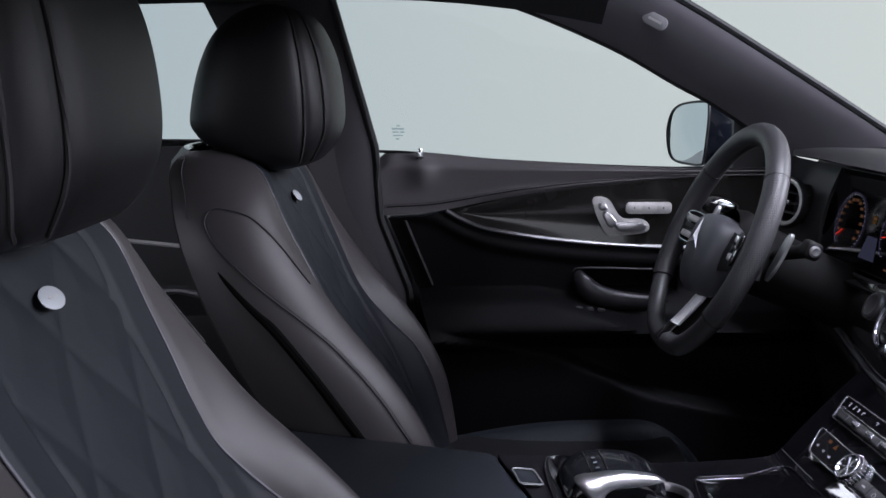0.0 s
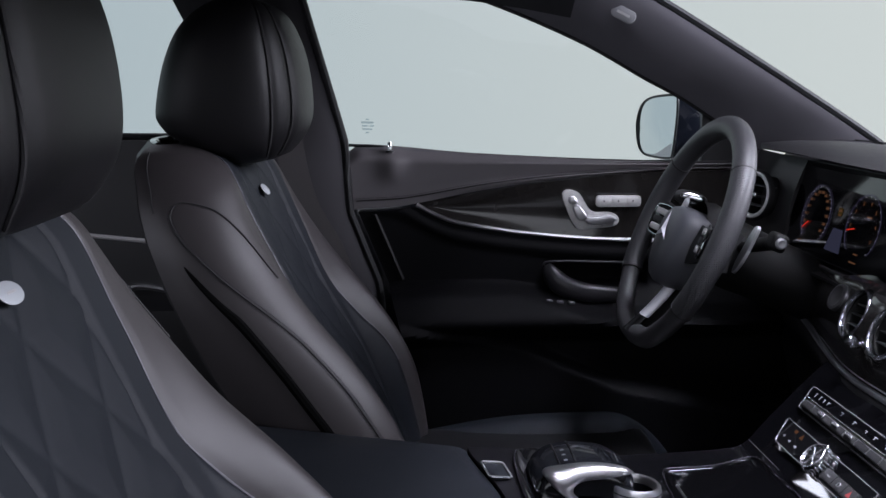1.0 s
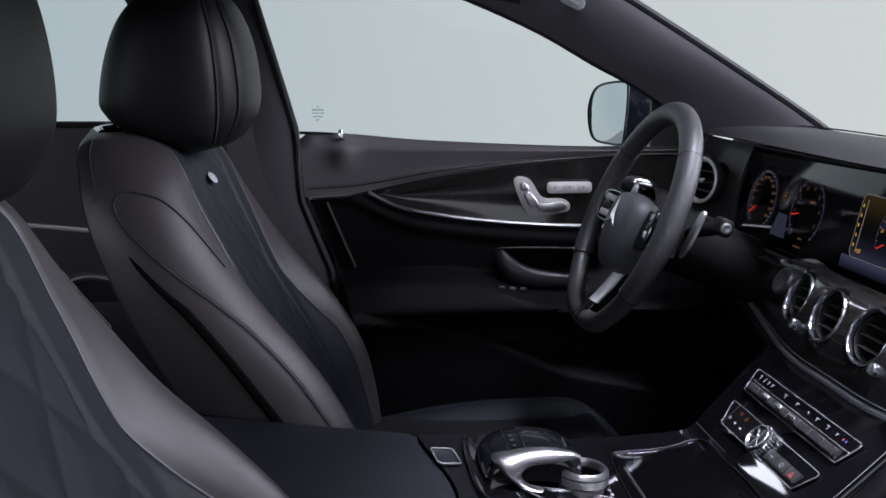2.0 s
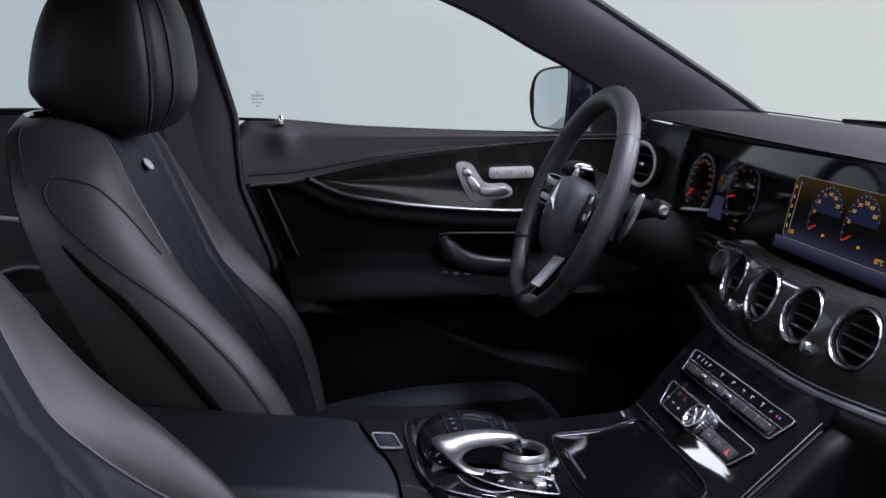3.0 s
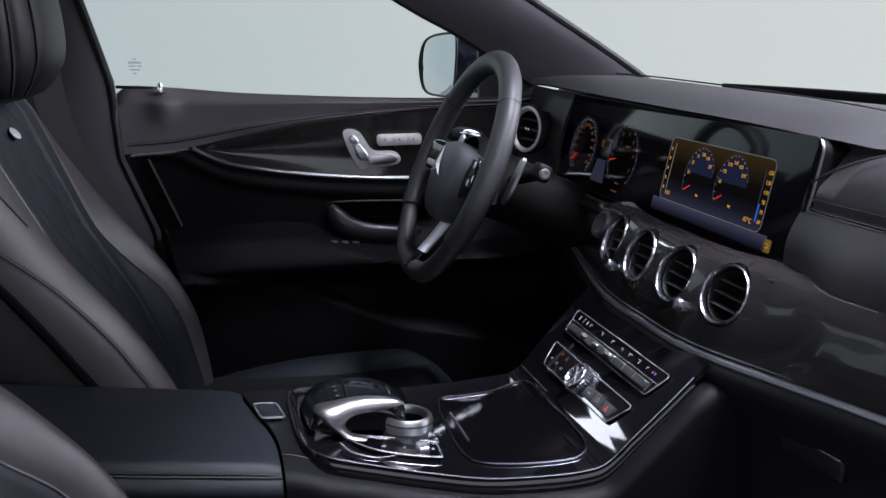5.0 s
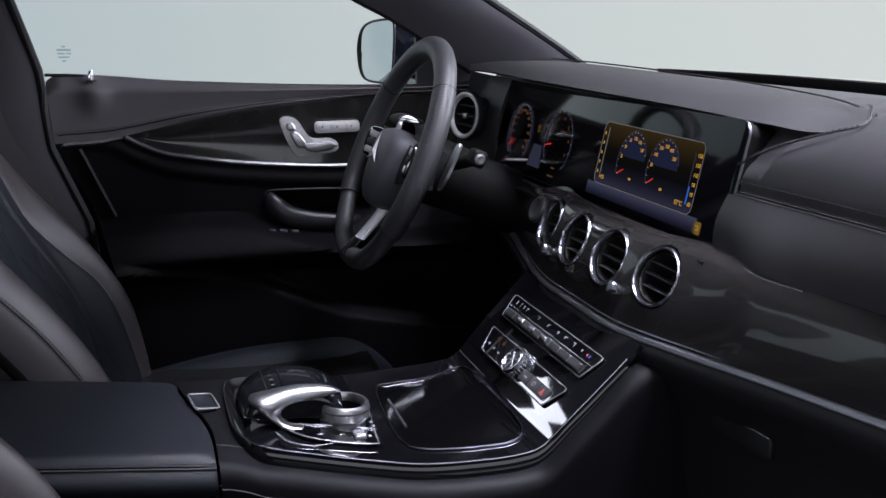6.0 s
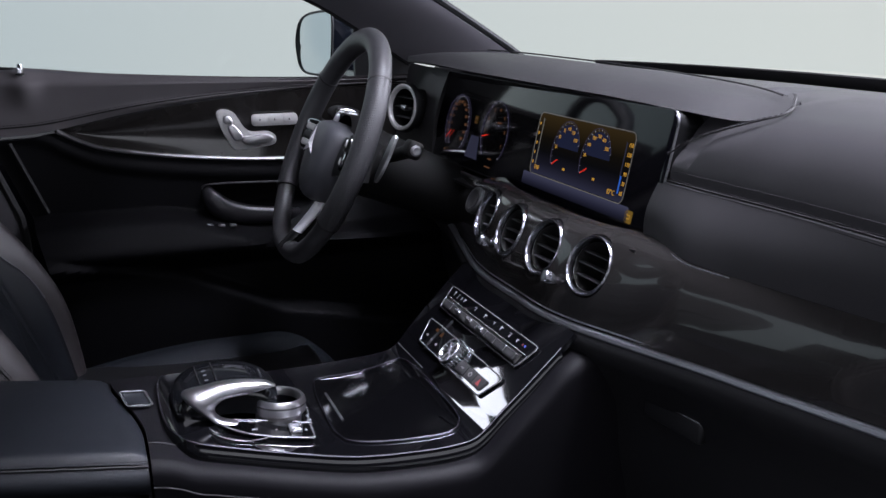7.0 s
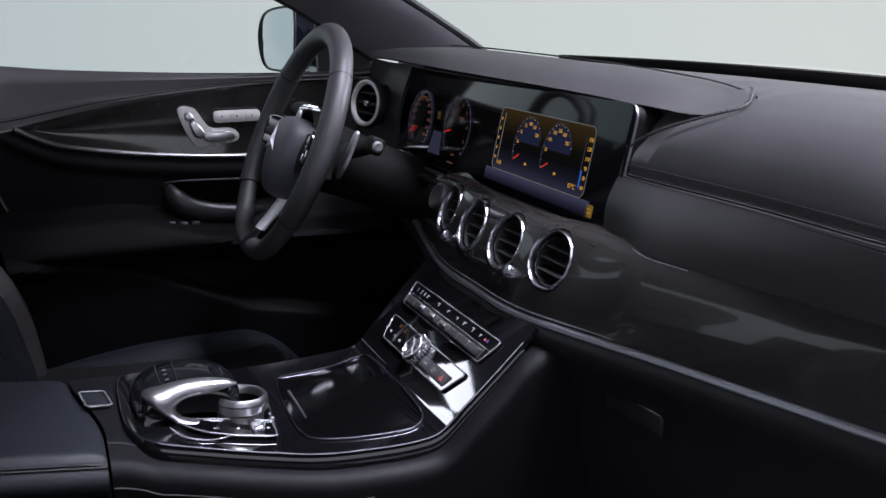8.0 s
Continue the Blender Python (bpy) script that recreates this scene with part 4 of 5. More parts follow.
TRIM_TOP_Z = curve([(-0.72, 0.822), (-0.50, 0.816), (-0.33, 0.815), (-0.234, 0.817), (-0.18, 0.815), (0.0, 0.810), (0.25, 0.806), (0.5, 0.805), (0.72, 0.80)])
SLOPE = radians(14)
SCREEN_M = Matrix(((0, math.sin(SLOPE), -math.cos(SLOPE), 0.741), (-1, 0, 0, 0), (0, math.cos(SLOPE), math.sin(SLOPE), 0.88), (0, 0, 0, 1)))


def on_screen(y, v, lift=0.0, turn=0.0):
    return SCREEN_M @ pose(-y, v, lift, 0, 0, turn)


MID_X = curve([(0, 0.002), (0.3, 0.010), (0.6, 0.021), (0.85, 0.034), (0.93, 0.043), (1.0, 0.057)])
MID_Z = curve([(0, 0.0), (0.3, 0.034), (0.6, 0.062), (0.85, 0.0845), (0.93, 0.0920), (1.0, 0.0970)])


def trim_face(y, v):
    """The gloss trim, v from its lower to its upper edge."""
    x0, z0, z1 = TRIM_LOW_X(y), TRIM_LOW_Z(y), TRIM_TOP_Z(y)
    mid = 1 - smooth01((abs(y) - 0.172) / 0.115)
    x = x0 + (z1 - z0) * TRIM_LEAN(abs(y)) * (0.01 * v + 0.17 * v ** 2 + 0.05 * v ** 6)
    z = z0 + (z1 - z0) * v
    return Vector((x * (1 - mid) + (x0 + MID_X(v)) * mid, y, z * (1 - mid) + (z0 + MID_Z(v)) * mid))


def dashboard():
    d = thing("dashboard", (0.8, 0, 0.6), "black leather dashboard with carbon-look trim, chrome strip and wide display", "dashboard")

    # upper leather on the passenger's side and the far top
    def upper(u, v):
        y = -0.74 + 1.46 * u
        w = smooth01((y + 0.186) / 0.010)
        a, b = side_at(y, v), UP_MID[min(40, int(round(v * 40)))]
        x, z = a[0] * (1 - w) + b[0] * w, a[1] * (1 - w) + b[1] * w
        bow = 0.0 - 0.06 * (y / 0.74) ** 2 * (1 if x > 1.0 else 0)
        near = 0.010 * (1 - smooth01((-0.19 - y) / 0.22)) * (1 - w) * (1 - smooth01((v - 0.35) / 0.35))
        return (x + bow - near + 0.02 * max(0, abs(y) - 0.5), y, z - 0.03 * max(0, abs(y) - 0.45))

    UP_SIDE = cr([(0.752, 0.879), (0.755, 0.897), (0.767, 0.922), (0.788, 0.941), (0.82, 0.954), (0.87, 0.962), (0.95, 0.960), (1.24, 0.922)], 41)
    UP_MID = cr([(0.800, 0.935), (0.805, 0.945), (0.815, 0.955), (0.83, 0.962), (0.87, 0.966), (0.95, 0.960), (1.24, 0.922)], 41)
    SIDE_X, SIDE_Z = np.array([p[0] for p in UP_SIDE]), np.array([p[1] for p in UP_SIDE])
    CREST = curve([(-0.74, 0.9565), (-0.305, 0.9565), (-0.292, 0.953), (-0.270, 0.9455), (-0.233, 0.9355), (-0.205, 0.9225), (-0.178, 0.9105), (0.72, 0.9105)])

    def side_at(y, v):
        """The pad beside the display: it folds back under the hood along its curved seam."""
        cap = CREST(max(-0.74, min(-0.178, y)))
        kc = float(np.interp(cap, SIDE_Z[:30], np.arange(30)))
        if v < 0.6:
            k = kc * v / 0.6
            return float(np.interp(k, np.arange(41), SIDE_X)), float(np.interp(k, np.arange(41), SIDE_Z))
        k = kc + (40 - kc) * (v - 0.6) / 0.4
        x, z = float(np.interp(k, np.arange(41), SIDE_X)), float(np.interp(k, np.arange(41), SIDE_Z))
        w = smooth01((y + 0.272) / 0.03)
        xc, q = float(np.interp(kc, np.arange(41), SIDE_X)), (v - 0.6) / 0.4
        xs = xc + (1.24 - xc) * q ** 1.5
        zs = float(np.interp(xs, [xc, xc + 0.012, xc + 0.035, 0.875, 0.95, 1.24], [cap, max(cap, cap * 0.5 + 0.474), max(cap, 0.948), 0.9605, 0.9600, 0.922]))
        return x * (1 - w) + xs * w, z * (1 - w) + zs * w

    part("upper_pad", sheet(upper, 160, 50, 0.006), LEATHER_DASH, d, "stitched black leather dashboard top")
    # lower leather strip above the trim, passenger's side
    def seam_x(y):
        """x of the long seam between the two pads."""
        return 0.752 + 0.02 * max(0, abs(y) - 0.5) - 0.010 * (1 - smooth01((-0.19 - y) / 0.22))

    def strip(u, v):
        y = -0.74 + 0.56 * u
        e = trim_face(y, 1.0)
        x0, z0 = e.x + 0.004, e.z + 0.001
        x1, z1 = seam_x(y), 0.874
        return (x0 + (x1 - x0) * v - 0.005 * math.sin(math.pi * v), y, z0 + (z1 - z0) * v)

    part("middle_pad", sheet(strip, 40, 12, 0.006), LEATHER_DASH, d, "stitched black leather strip above the trim")
    for dz, r in ((0.0035, 0.0011), (0.012, 0.0009)):
        pts = [(seam_x(y) - 0.002 + (0.001 if dz < 0.01 else 0.004), y, 0.877 + dz) for y in np.linspace(-0.73, -0.185, 40)]
        part("seam", tube(bmesh.new(), pts, r, 5), STITCH, d, "dark stitched seam")
    part("seam", tube(bmesh.new(), [(seam_x(y) - 0.002, y, 0.8765) for y in np.linspace(-0.73, -0.185, 30)], 0.0030, 8), LEATHER_DASH, d)

    # hood over the screens
    LIP = cr([(0.722, 0.600, 0.962), (0.715, 0.50, 0.966), (0.716, 0.30, 0.964), (0.724, 0.10, 0.961), (0.740, -0.06, 0.957), (0.766, -0.18, 0.949), (0.783, -0.240, 0.9445), (0.800, -0.272, 0.9475)], 60)
    TOP = cr([(0.735, 0.610, 0.966), (0.780, 0.52, 0.978), (0.800, 0.36, 0.983), (0.815, 0.15, 0.981), (0.832, -0.05, 0.976), (0.858, -0.18, 0.966), (0.846, -0.258, 0.9605)], 60)

    def hood(u, v):
        i = min(59, int(round(u * 59)))
        a, b = Vector(LIP[i]), Vector(TOP[i])
        if v < 0.3:
            k = v / 0.3
            under = a + Vector((0.075 * (1 - smooth01((u - 0.75) / 0.25)) + 0.004, 0, -0.016))
            return under * (1 - k) + a * k
        if v < 0.8:
            k = (v - 0.3) / 0.5
            return a * (1 - k) + b * k + Vector((-0.003, 0, 0.007)) * math.sin(math.pi * k) * (1 - smooth01((u - 0.75) / 0.25))
        k = (v - 0.8) / 0.2
        return b + Vector((0.05 * (1 - 0.8 * smooth01((u - 0.8) / 0.2)), 0, -0.014)) * k

    part("display_hood", sheet(hood, 59, 30, 0.003), LEATHER_DASH, d, "black leather hood curving over the display")
    pts = [Vector(TOP[i]) + Vector((-0.012, 0, 0.0045)) for i in range(18, 58)]
    part("seam", tube(bmesh.new(), pts, 0.001, 5), STITCH, d)
    pts = cr([(0.872, -0.222, 0.9625), (0.858, -0.242, 0.9625), (0.842, -0.260, 0.9605), (0.824, -0.279, 0.9565), (0.807, -0.286, 0.952), (0.790, -0.274, 0.947), (0.766, -0.233, 0.932), (0.753, -0.205, 0.918), (0.7465, -0.186, 0.906)], 40)
    part("seam", tube(bmesh.new(), [(p[0] - 0.003, p[1], p[2] + 0.001) for p in pts], 0.0011, 5), STITCH, d)

    tagged(part("stitching", stitches(bmesh.new(), [(p[0] - 0.006, p[1], p[2] + 0.0022) for p in pts]), THREAD, d), kind="stuff")
    top_line = [Vector(TOP[i]) + Vector((-0.004, 0, 0.0025)) for i in range(14, 58)]
    tagged(part("stitching", stitches(bmesh.new(), top_line), THREAD, d), kind="stuff")
    for dz in (0.0065, 0.0155):
        line = [(seam_x(y) - 0.0025 + 0.10 * (dz - 0.0065), y, 0.877 + dz) for y in np.linspace(-0.73, -0.19, 30)]
        tagged(part("stitching", stitches(bmesh.new(), line), THREAD, d), kind="stuff")

    # display
    out = [(-0.5 * 0.688 + 0.0, 0)]
    mid = on_screen(0.156, 0.003)
    out = rrect(0.688, 0.138, 0.016, 8)
    part("display_body", prism(out, 0.030, mid @ pose(0, 0, -0.0305), 0.0), BLACK_SIDE, d, "black display housing")
    glassp = part("display_glass", prism(out, 0.0025, mid @ pose(0, 0, 0.0005), 0.0008), SCREEN, d, "wide black display glass, lit with amber instruments")
    part("display_frame", ring_on(mid, out, 0.0016, 8, 0.001), FRAME_DARK, d, "thin satin chrome display frame")

    def flat(name, outline, y, v, material, lift=0.0032, parent=glassp, label=""):
        return part(name, prism(outline, 0.0002, on_screen(y, v, lift), 0), material, parent, label)

    def bar(name, y, v, w, h, material, lift=0.0034, turn=0.0, parent=glassp):
        return part(name, rbox(w, h, 0.0002, on_screen(y, v, lift, turn), 0), material, parent)

    # central picture
    flat("picture_band", rrect(0.272, 0.017, 0.001), 0.0, -0.0475, BAND)
    flat("picture_field", rrect(0.238, 0.078, 0.008), 0.0, 0.001, FIELD)
    o = rrect(0.240, 0.080, 0.009)
    part("picture_frame", ring_on(on_screen(0.0, 0.001, 0.0034), o, 0.0005, 4), GREY_LINE, glassp)

    def dial(yc, vc, ra, rb, names, a0, a1, needle, size, ink=AMBER):
        """A round instrument: rim arc, ticks, numerals and needle."""
        pts = [on_screen(yc + ra * math.cos(radians(a)), vc + rb * math.sin(radians(a)), 0.0036).translation for a in np.linspace(a0, a1, 40)]
        part("dial_rim", tube(bmesh.new(), pts, 0.00035, 4, up=(1, 0, 0)), BLUE_LINE, glassp)
        n = len(names)
        for k, s in enumerate(names):
            a = radians(a0 + (a1 - a0) * (k + 0.35) / n)
            if s:
                lettering(s, size, on_screen(yc + 0.76 * ra * math.cos(a), vc + 0.76 * rb * math.sin(a), 0.0036), ink, glassp)
        for k in range(2 * n + 1):
            a = a0 + (a1 - a0) * k / (2 * n)
            c, s = math.cos(radians(a)), math.sin(radians(a))
            bar("tick", yc + 0.95 * ra * c, vc + 0.95 * rb * s, 0.0016, 0.0004, WHITE_PRINT, 0.0035, -math.degrees(math.atan2(rb * s, ra * c)))
        a = radians(needle)
        bar("needle", yc + 0.70 * ra * math.cos(a), vc + 0.70 * rb * math.sin(a), 0.45 * ra, 0.0016, RED, 0.0037, -needle)

    fld = [(0.031 * math.cos(a), 0.030 * math.sin(a)) for a in np.linspace(0, math.pi, 24)]
    for y in (0.028, -0.048):
        flat("dial_field", fld, y + 0.005, 0.003, INDIGO_DARK, 0.0034)
    dial(0.034, -0.003, 0.0345, 0.040, ["", "25", "50", "75", "100", "150", "200"], -25, 160, -28, 0.0062)
    dial(-0.042, -0.003, 0.0345, 0.040, ["", "50", "100", "200", "300", "400", "500"], -25, 160, -28, 0.0062)
    bar("level_bar", 0.107, 0.004, 0.0022, 0.060, GREY_LINE)
    for k in range(5):
        bar("scale_mark", 0.115, 0.026 - 0.0125 * k, 0.003, 0.004, AMBER)
    lettering("14.0", 0.008, on_screen(0.101, -0.030, 0.0036), AMBER, glassp)
    bar("level_bar", -0.104, 0.010, 0.0022, 0.038, INDIGO)
    bar("level_bar", -0.106, -0.019, 0.0030, 0.020, BLUE)
    for k, s in enumerate(("150", "130", "110", "90", "70", "60")):
        lettering(s, 0.0066, on_screen(-0.1135, 0.026 - 0.0108 * k, 0.0036), AMBER, glassp)
    lettering("87\u00b0C", 0.008, on_screen(-0.092, -0.030, 0.0036), AMBER, glassp)
    bar("unit_mark", 0.028, -0.022, 0.006, 0.003, AMBER)
    bar("unit_mark", -0.048, -0.022, 0.006, 0.003, AMBER)
    k = flat("back_key", rrect(0.015, 0.014, 0.002), -0.139, -0.049, AMBER_KEY)
    bar("back_arrow", -0.139, -0.051, 0.006, 0.0010, AMBER, 0.0036)
    bar("back_arrow", -0.138, -0.047, 0.005, 0.0010, AMBER, 0.0036)
    bar("back_arrow", -0.1422, -0.049, 0.0010, 0.005, AMBER, 0.0036)
    # driver's instruments
    dial(0.405, -0.006, 0.046, 0.046, ["", "20", "40", "60", "80", "100", "120", "140", "160", "180", "200", "220", "240", "260"], -50, 230, -35, 0.0062, AMBER_SOFT)
    dial(0.256, -0.004, 0.046, 0.046, ["", "1", "2", "3", "4", "5", "6", "7"], -50, 230, -12, 0.0075, AMBER_SOFT)
    flat("road_field", [(-0.022, -0.02), (0.026, -0.02), (0.020, 0.014), (-0.010, 0.014)], 0.328, -0.030, INDIGO)
    bar("trip_box", 0.330, 0.008, 0.012, 0.012, AMBER_DIM)
    bar("trip_mark", 0.330, 0.010, 0.009, 0.003, AMBER_SOFT, 0.0036)
    bar("trip_mark", 0.330, 0.004, 0.006, 0.002, AMBER_SOFT, 0.0036)
    for y, v, w in ((0.437, -0.050, 0.006), (0.255, -0.042, 0.012), (0.258, -0.054, 0.020), (0.245, 0.012, 0.014)):
        bar("status_mark", y, v, w, 0.0022, AMBER_SOFT)

    # carbon-look trim
    def vent_axis(q):
        return Vector((-0.88, 1.0 * q.y - 0.04, 0.42)).normalized()

    VENTS = [Vector((0.671 + 0.008 * (abs(y) > 0.1), y, 0.785)) for y in (-0.143, -0.048, 0.048, 0.143)]
    bm = sheet(lambda u, v: trim_face(-0.74 + 1.48 * u, v), 480, 40)
    gone = []
    for f in bm.faces:
        p = f.calc_center_median()
        for q in VENTS:
            e = p - q
            n = vent_axis(q)
            if (e - n * e.dot(n)).length < 0.0368:
                gone.append(f)
                break
    bmesh.ops.delete(bm, geom=gone, context="FACES")
    for w in bm.verts:
        if not w.is_boundary or w.co.z > TRIM_LOW_Z(w.co.y) + 0.0955:
            continue
        for q in VENTS:
            n = vent_axis(q)
            e = w.co - q
            flat = e - n * e.dot(n)
            if flat.length < 0.044:
                w.co = q + n * e.dot(n) + flat.normalized() * 0.0352
                break
    bmesh.ops.recalc_face_normals(bm, faces=bm.faces[:])
    bmesh.ops.solidify(bm, geom=bm.faces[:], thickness=0.003)
    part("trim_panel", bm, CARBON, d, "dark gloss carbon-weave trim panel", sharp=60)
    pts = [trim_face(y, 0.0) + Vector((-0.003, 0, -0.003)) for y in np.linspace(-0.74, 0.74, 90)]
    part("chrome_strip", tube(bmesh.new(), [p + Vector((0, 0, -0.002)) for p in pts], 0.0048, 10, flat=1.0), CHROME, d, "satin chrome strip along the trim")
    part("chrome_strip", tube(bmesh.new(), [p + Vector((0.0015, 0, 0.0062)) for p in pts], 0.0014, 8), CHROME, d)
    pts = [trim_face(y, 0.985) + Vector((-0.002, 0, 0.001)) for y in np.linspace(-0.33, -0.20, 20)]
    part("trim_line", tube(bmesh.new(), pts, 0.0010, 6), CHROME, d)

    # lower dash
    def low(u, v):
        y = -0.74 + 1.48 * u
        a = trim_face(y, 0.0)
        prof = cr([(0.0, -0.006), (-0.006, -0.022), (0.012, -0.050), (0.030, -0.09), (0.045, -0.18), (0.10, -0.32), (0.30, -0.42)], 25)
        p = prof[min(24, int(round(v * 24)))]
        return (a.x + p[0], y, a.z + p[1])

    part("lower_dash", sheet(low, 60, 24, 0.006), PLASTIC_SOFT, d, "black soft lower dashboard and glovebox lid")
    part("lid_joint", tube(bmesh.new(), [Vector(low((-0.199 + 0.74) / 1.48, v)) + Vector((-0.0005, 0, 0)) for v in np.linspace(0.05, 0.8, 24)], 0.0014, 5), STITCH, d)
    g = part("glovebox_handle", rbox(0.012, 0.078, 0.026, axes((0.708, -0.268, 0.655), (1, 0.24, 0.0), (0, -0.10, 1)), 0.004), PLASTIC, d, "black glovebox handle")
    part("handle_edge", rbox(0.003, 0.078, 0.0026, axes((0.7015, -0.268, 0.6675), (1, 0.24, 0), (0, -0.10, 1)), 0.0008), FRAME_BRIGHT, g)

    # round vents
    def vent(c, n, R, ring, inner, slats=3, knob=False, flare=True, depth=0.045):
        m = axes(c, (0, -1, 0), n)
        v = part("air_vent", lathe([(R * 0.865, -0.002), (R * 0.875, 0.0022), (R * 0.895, 0.0046), (R * 0.93, 0.0056), (R * 0.965, 0.0046), (R * 0.99, 0.0015), (R, -0.003)], 56, m, caps=False), ring, d, "round air vent with a satin chrome ring")
        part("vent_throat", lathe([(R * 0.80, -0.002), (R * 0.79, -0.006), (R * 0.79, -depth), (0.001, -depth - 0.002)], 40, m, caps=False), THROAT, v)
        if flare:
            part("vent_collar", lathe([(R * 0.995, -0.002), (R * 1.012, -0.004), (R * 1.018, -0.015), (R * 1.018, -0.034)], 56, m, caps=False), CARBON_DULL, v, "gloss trim flared round the vent")
        part("inner_ring", lathe([(R * 0.79, -0.006), (R * 0.80, -0.0030), (R * 0.82, -0.0022), (R * 0.845, -0.0026), (R * 0.868, -0.004)], 48, m, caps=False), inner, v)
        for k in range(slats):
            h = R * 0.78 * (2 * (k + 1) / (slats + 1) - 1)
            half = math.sqrt(max(0, (R * 0.785) ** 2 - h * h))
            bm = rbox(half * 2, 0.0016, 0.012, m @ pose(0, h, -0.011, 10), 0.0006, 2)
            part("slat", bm, SATIN, v)
            if knob and k == slats // 2:
                part("vent_tab", rbox(0.012, 0.010, 0.016, m @ pose(0, h, -0.002), 0.003), BRIGHT, v)
        return v

    for q in VENTS:
        vent(q, vent_axis(q), 0.0345, VENT_RING, DARK_CHROME)
    sv = vent((0.700, 0.560, 0.888), (-0.92, -0.33, 0.16), 0.043, PLASTIC, PLASTIC, 3, True, False)
    mv = axes((0.700, 0.560, 0.888), (0, -1, 0), (-0.92, -0.33, 0.16))
    part("bright_ring", lathe([(0.0315, 0.0015), (0.0325, 0.0050), (0.0345, 0.0072), (0.0375, 0.0076), (0.0395, 0.0060)], 56, mv, caps=False), PLATE, sv, "broad bright chrome ring")
    for y in (-0.096, 0.096):
        m = axes((0.662, y, 0.757), (0, -1, 0), (-0.80, 0.0, 0.50))
        part("vent_knob", lathe([(0.001, 0.020), (0.0058, 0.0195), (0.0068, 0.018), (0.0068, 0.009), (0.0050, 0.008), (0.0050, -0.006)][::-1], 24, m), VENT_RING, d, "small chrome vent knob")
    # start button left of the vents
    m = axes((0.690, 0.215, 0.790), (0, -1, 0), (-0.86, 0.0, 0.50))
    part("start_button", lathe([(0.001, 0.004), (0.012, 0.004), (0.015, 0.006), (0.019, 0.005), (0.020, -0.006)][::-1], 32, m), SATIN, d, "round start button with metal rim")

    # end pad between the side vent and the display
    def end(u, v):
        y = 0.71 - 0.225 * u
        z = 0.80 + 0.150 * v
        return (0.725 + 0.012 * u - 0.010 * math.sin(math.pi * v) + 0.035 * (v - 0.3) + 0.02 * (1 - u) ** 2, y, z)

    part("end_pad", sheet(end, 24, 16, 0.006), LEATHER_DASH, d, "black leather pad round the side vent")
    part("seam", tube(bmesh.new(), [Vector(end(u, 0.52)) + Vector((-0.001, 0, 0)) for u in np.linspace(0.5, 1, 12)], 0.001, 5), STITCH, d)
    part("display_shelf", sheet(lambda u, v: (0.698 + 0.15 * v, 0.52 - 0.72 * u, TRIM_TOP_Z(0.52 - 0.72 * u) - 0.003 - 0.004 * v), 30, 4, 0.004), TRIM_DARK, d, "dull black shelf under the display")
    part("dash_core", sheet(lambda u, v: (0.845, 0.70 - 1.40 * u, 0.50 + 0.44 * v), 6, 4, 0.004), TRIM_DARK, d)
    # dark filler under the hood and round the display
    part("display_surround", sheet(lambda u, v: (0.748 + 0.05 * v, 0.52 - 0.72 * u, 0.80 + 0.155 * v), 12, 6, 0.004), PLASTIC, d)
    # ledge under the display
    part("ledge", tube(bmesh.new(), [(0.718, y, 0.808) for y in np.linspace(0.50, 0.20, 20)], 0.003, 8), SATIN, d, "satin metal ledge under the instruments")


FRAME_DARK = mat("satin_frame", (0.20, 0.20, 0.21), 0.3, metal=0.9)
BLACK_SIDE = mat("matt_black", (0.003, 0.003, 0.0035), 0.6, spec=0.15)
TRIM_DARK = mat("trim_dull", (0.008, 0.008, 0.009), 0.6)
CARBON_DULL = mat("trim_collar", (0.007, 0.007, 0.007), 0.22, var=0.1, spec=0.3)
VENT_RING = mat("vent_chrome", (0.34, 0.34, 0.365), 0.25, metal=1.0, var=0.05, rvar=0.03)
THROAT = mat("vent_throat", (0.006, 0.006, 0.006), 0.7)


def graded(name, stops, z0, z1):
    """A lit picture whose colour runs from its lower to its upper edge."""
    m = bpy.data.materials.new(name)
    m.use_nodes = True
    nt = m.node_tree
    nt.nodes.clear()
    tc = nt.nodes.new("ShaderNodeTexCoord")
    sp = nt.nodes.new("ShaderNodeSeparateXYZ")
    mr = nt.nodes.new("ShaderNodeMapRange")
    mr.inputs["From Min"].default_value, mr.inputs["From Max"].default_value = z0, z1
    rp = nt.nodes.new("ShaderNodeValToRGB")
    while len(rp.color_ramp.elements) < len(stops):
        rp.color_ramp.elements.new(0.5)
    for el, (pos, col) in zip(rp.color_ramp.elements, stops):
        el.position, el.color = pos, (*col, 1)
    e = nt.nodes.new("ShaderNodeEmission")
    o = nt.nodes.new("ShaderNodeOutputMaterial")
    nt.links.new(tc.outputs["Object"], sp.inputs[0])
    nt.links.new(sp.outputs["Z"], mr.inputs["Value"])
    nt.links.new(mr.outputs["Result"], rp.inputs[0])
    nt.links.new(rp.outputs[0], e.inputs[0])
    nt.links.new(e.outputs[0], o.inputs[0])
    return m


FIELD = graded("screen_field", [(0.0, (0.022, 0.023, 0.045)), (0.20, (0.008, 0.008, 0.015)), (0.40, (0.003, 0.003, 0.004)), (0.62, (0.005, 0.004, 0.003)), (1.0, (0.026, 0.017, 0.007))], 0.243, 0.319)
BAND = graded("screen_band", [(0.0, (0.002, 0.002, 0.004)), (0.45, (0.016, 0.017, 0.034)), (1.0, (0.042, 0.044, 0.080))], 0.225, 0.243)
AMBER_KEY = glow("amber_key", (0.85, 0.50, 0.10), 0.16)
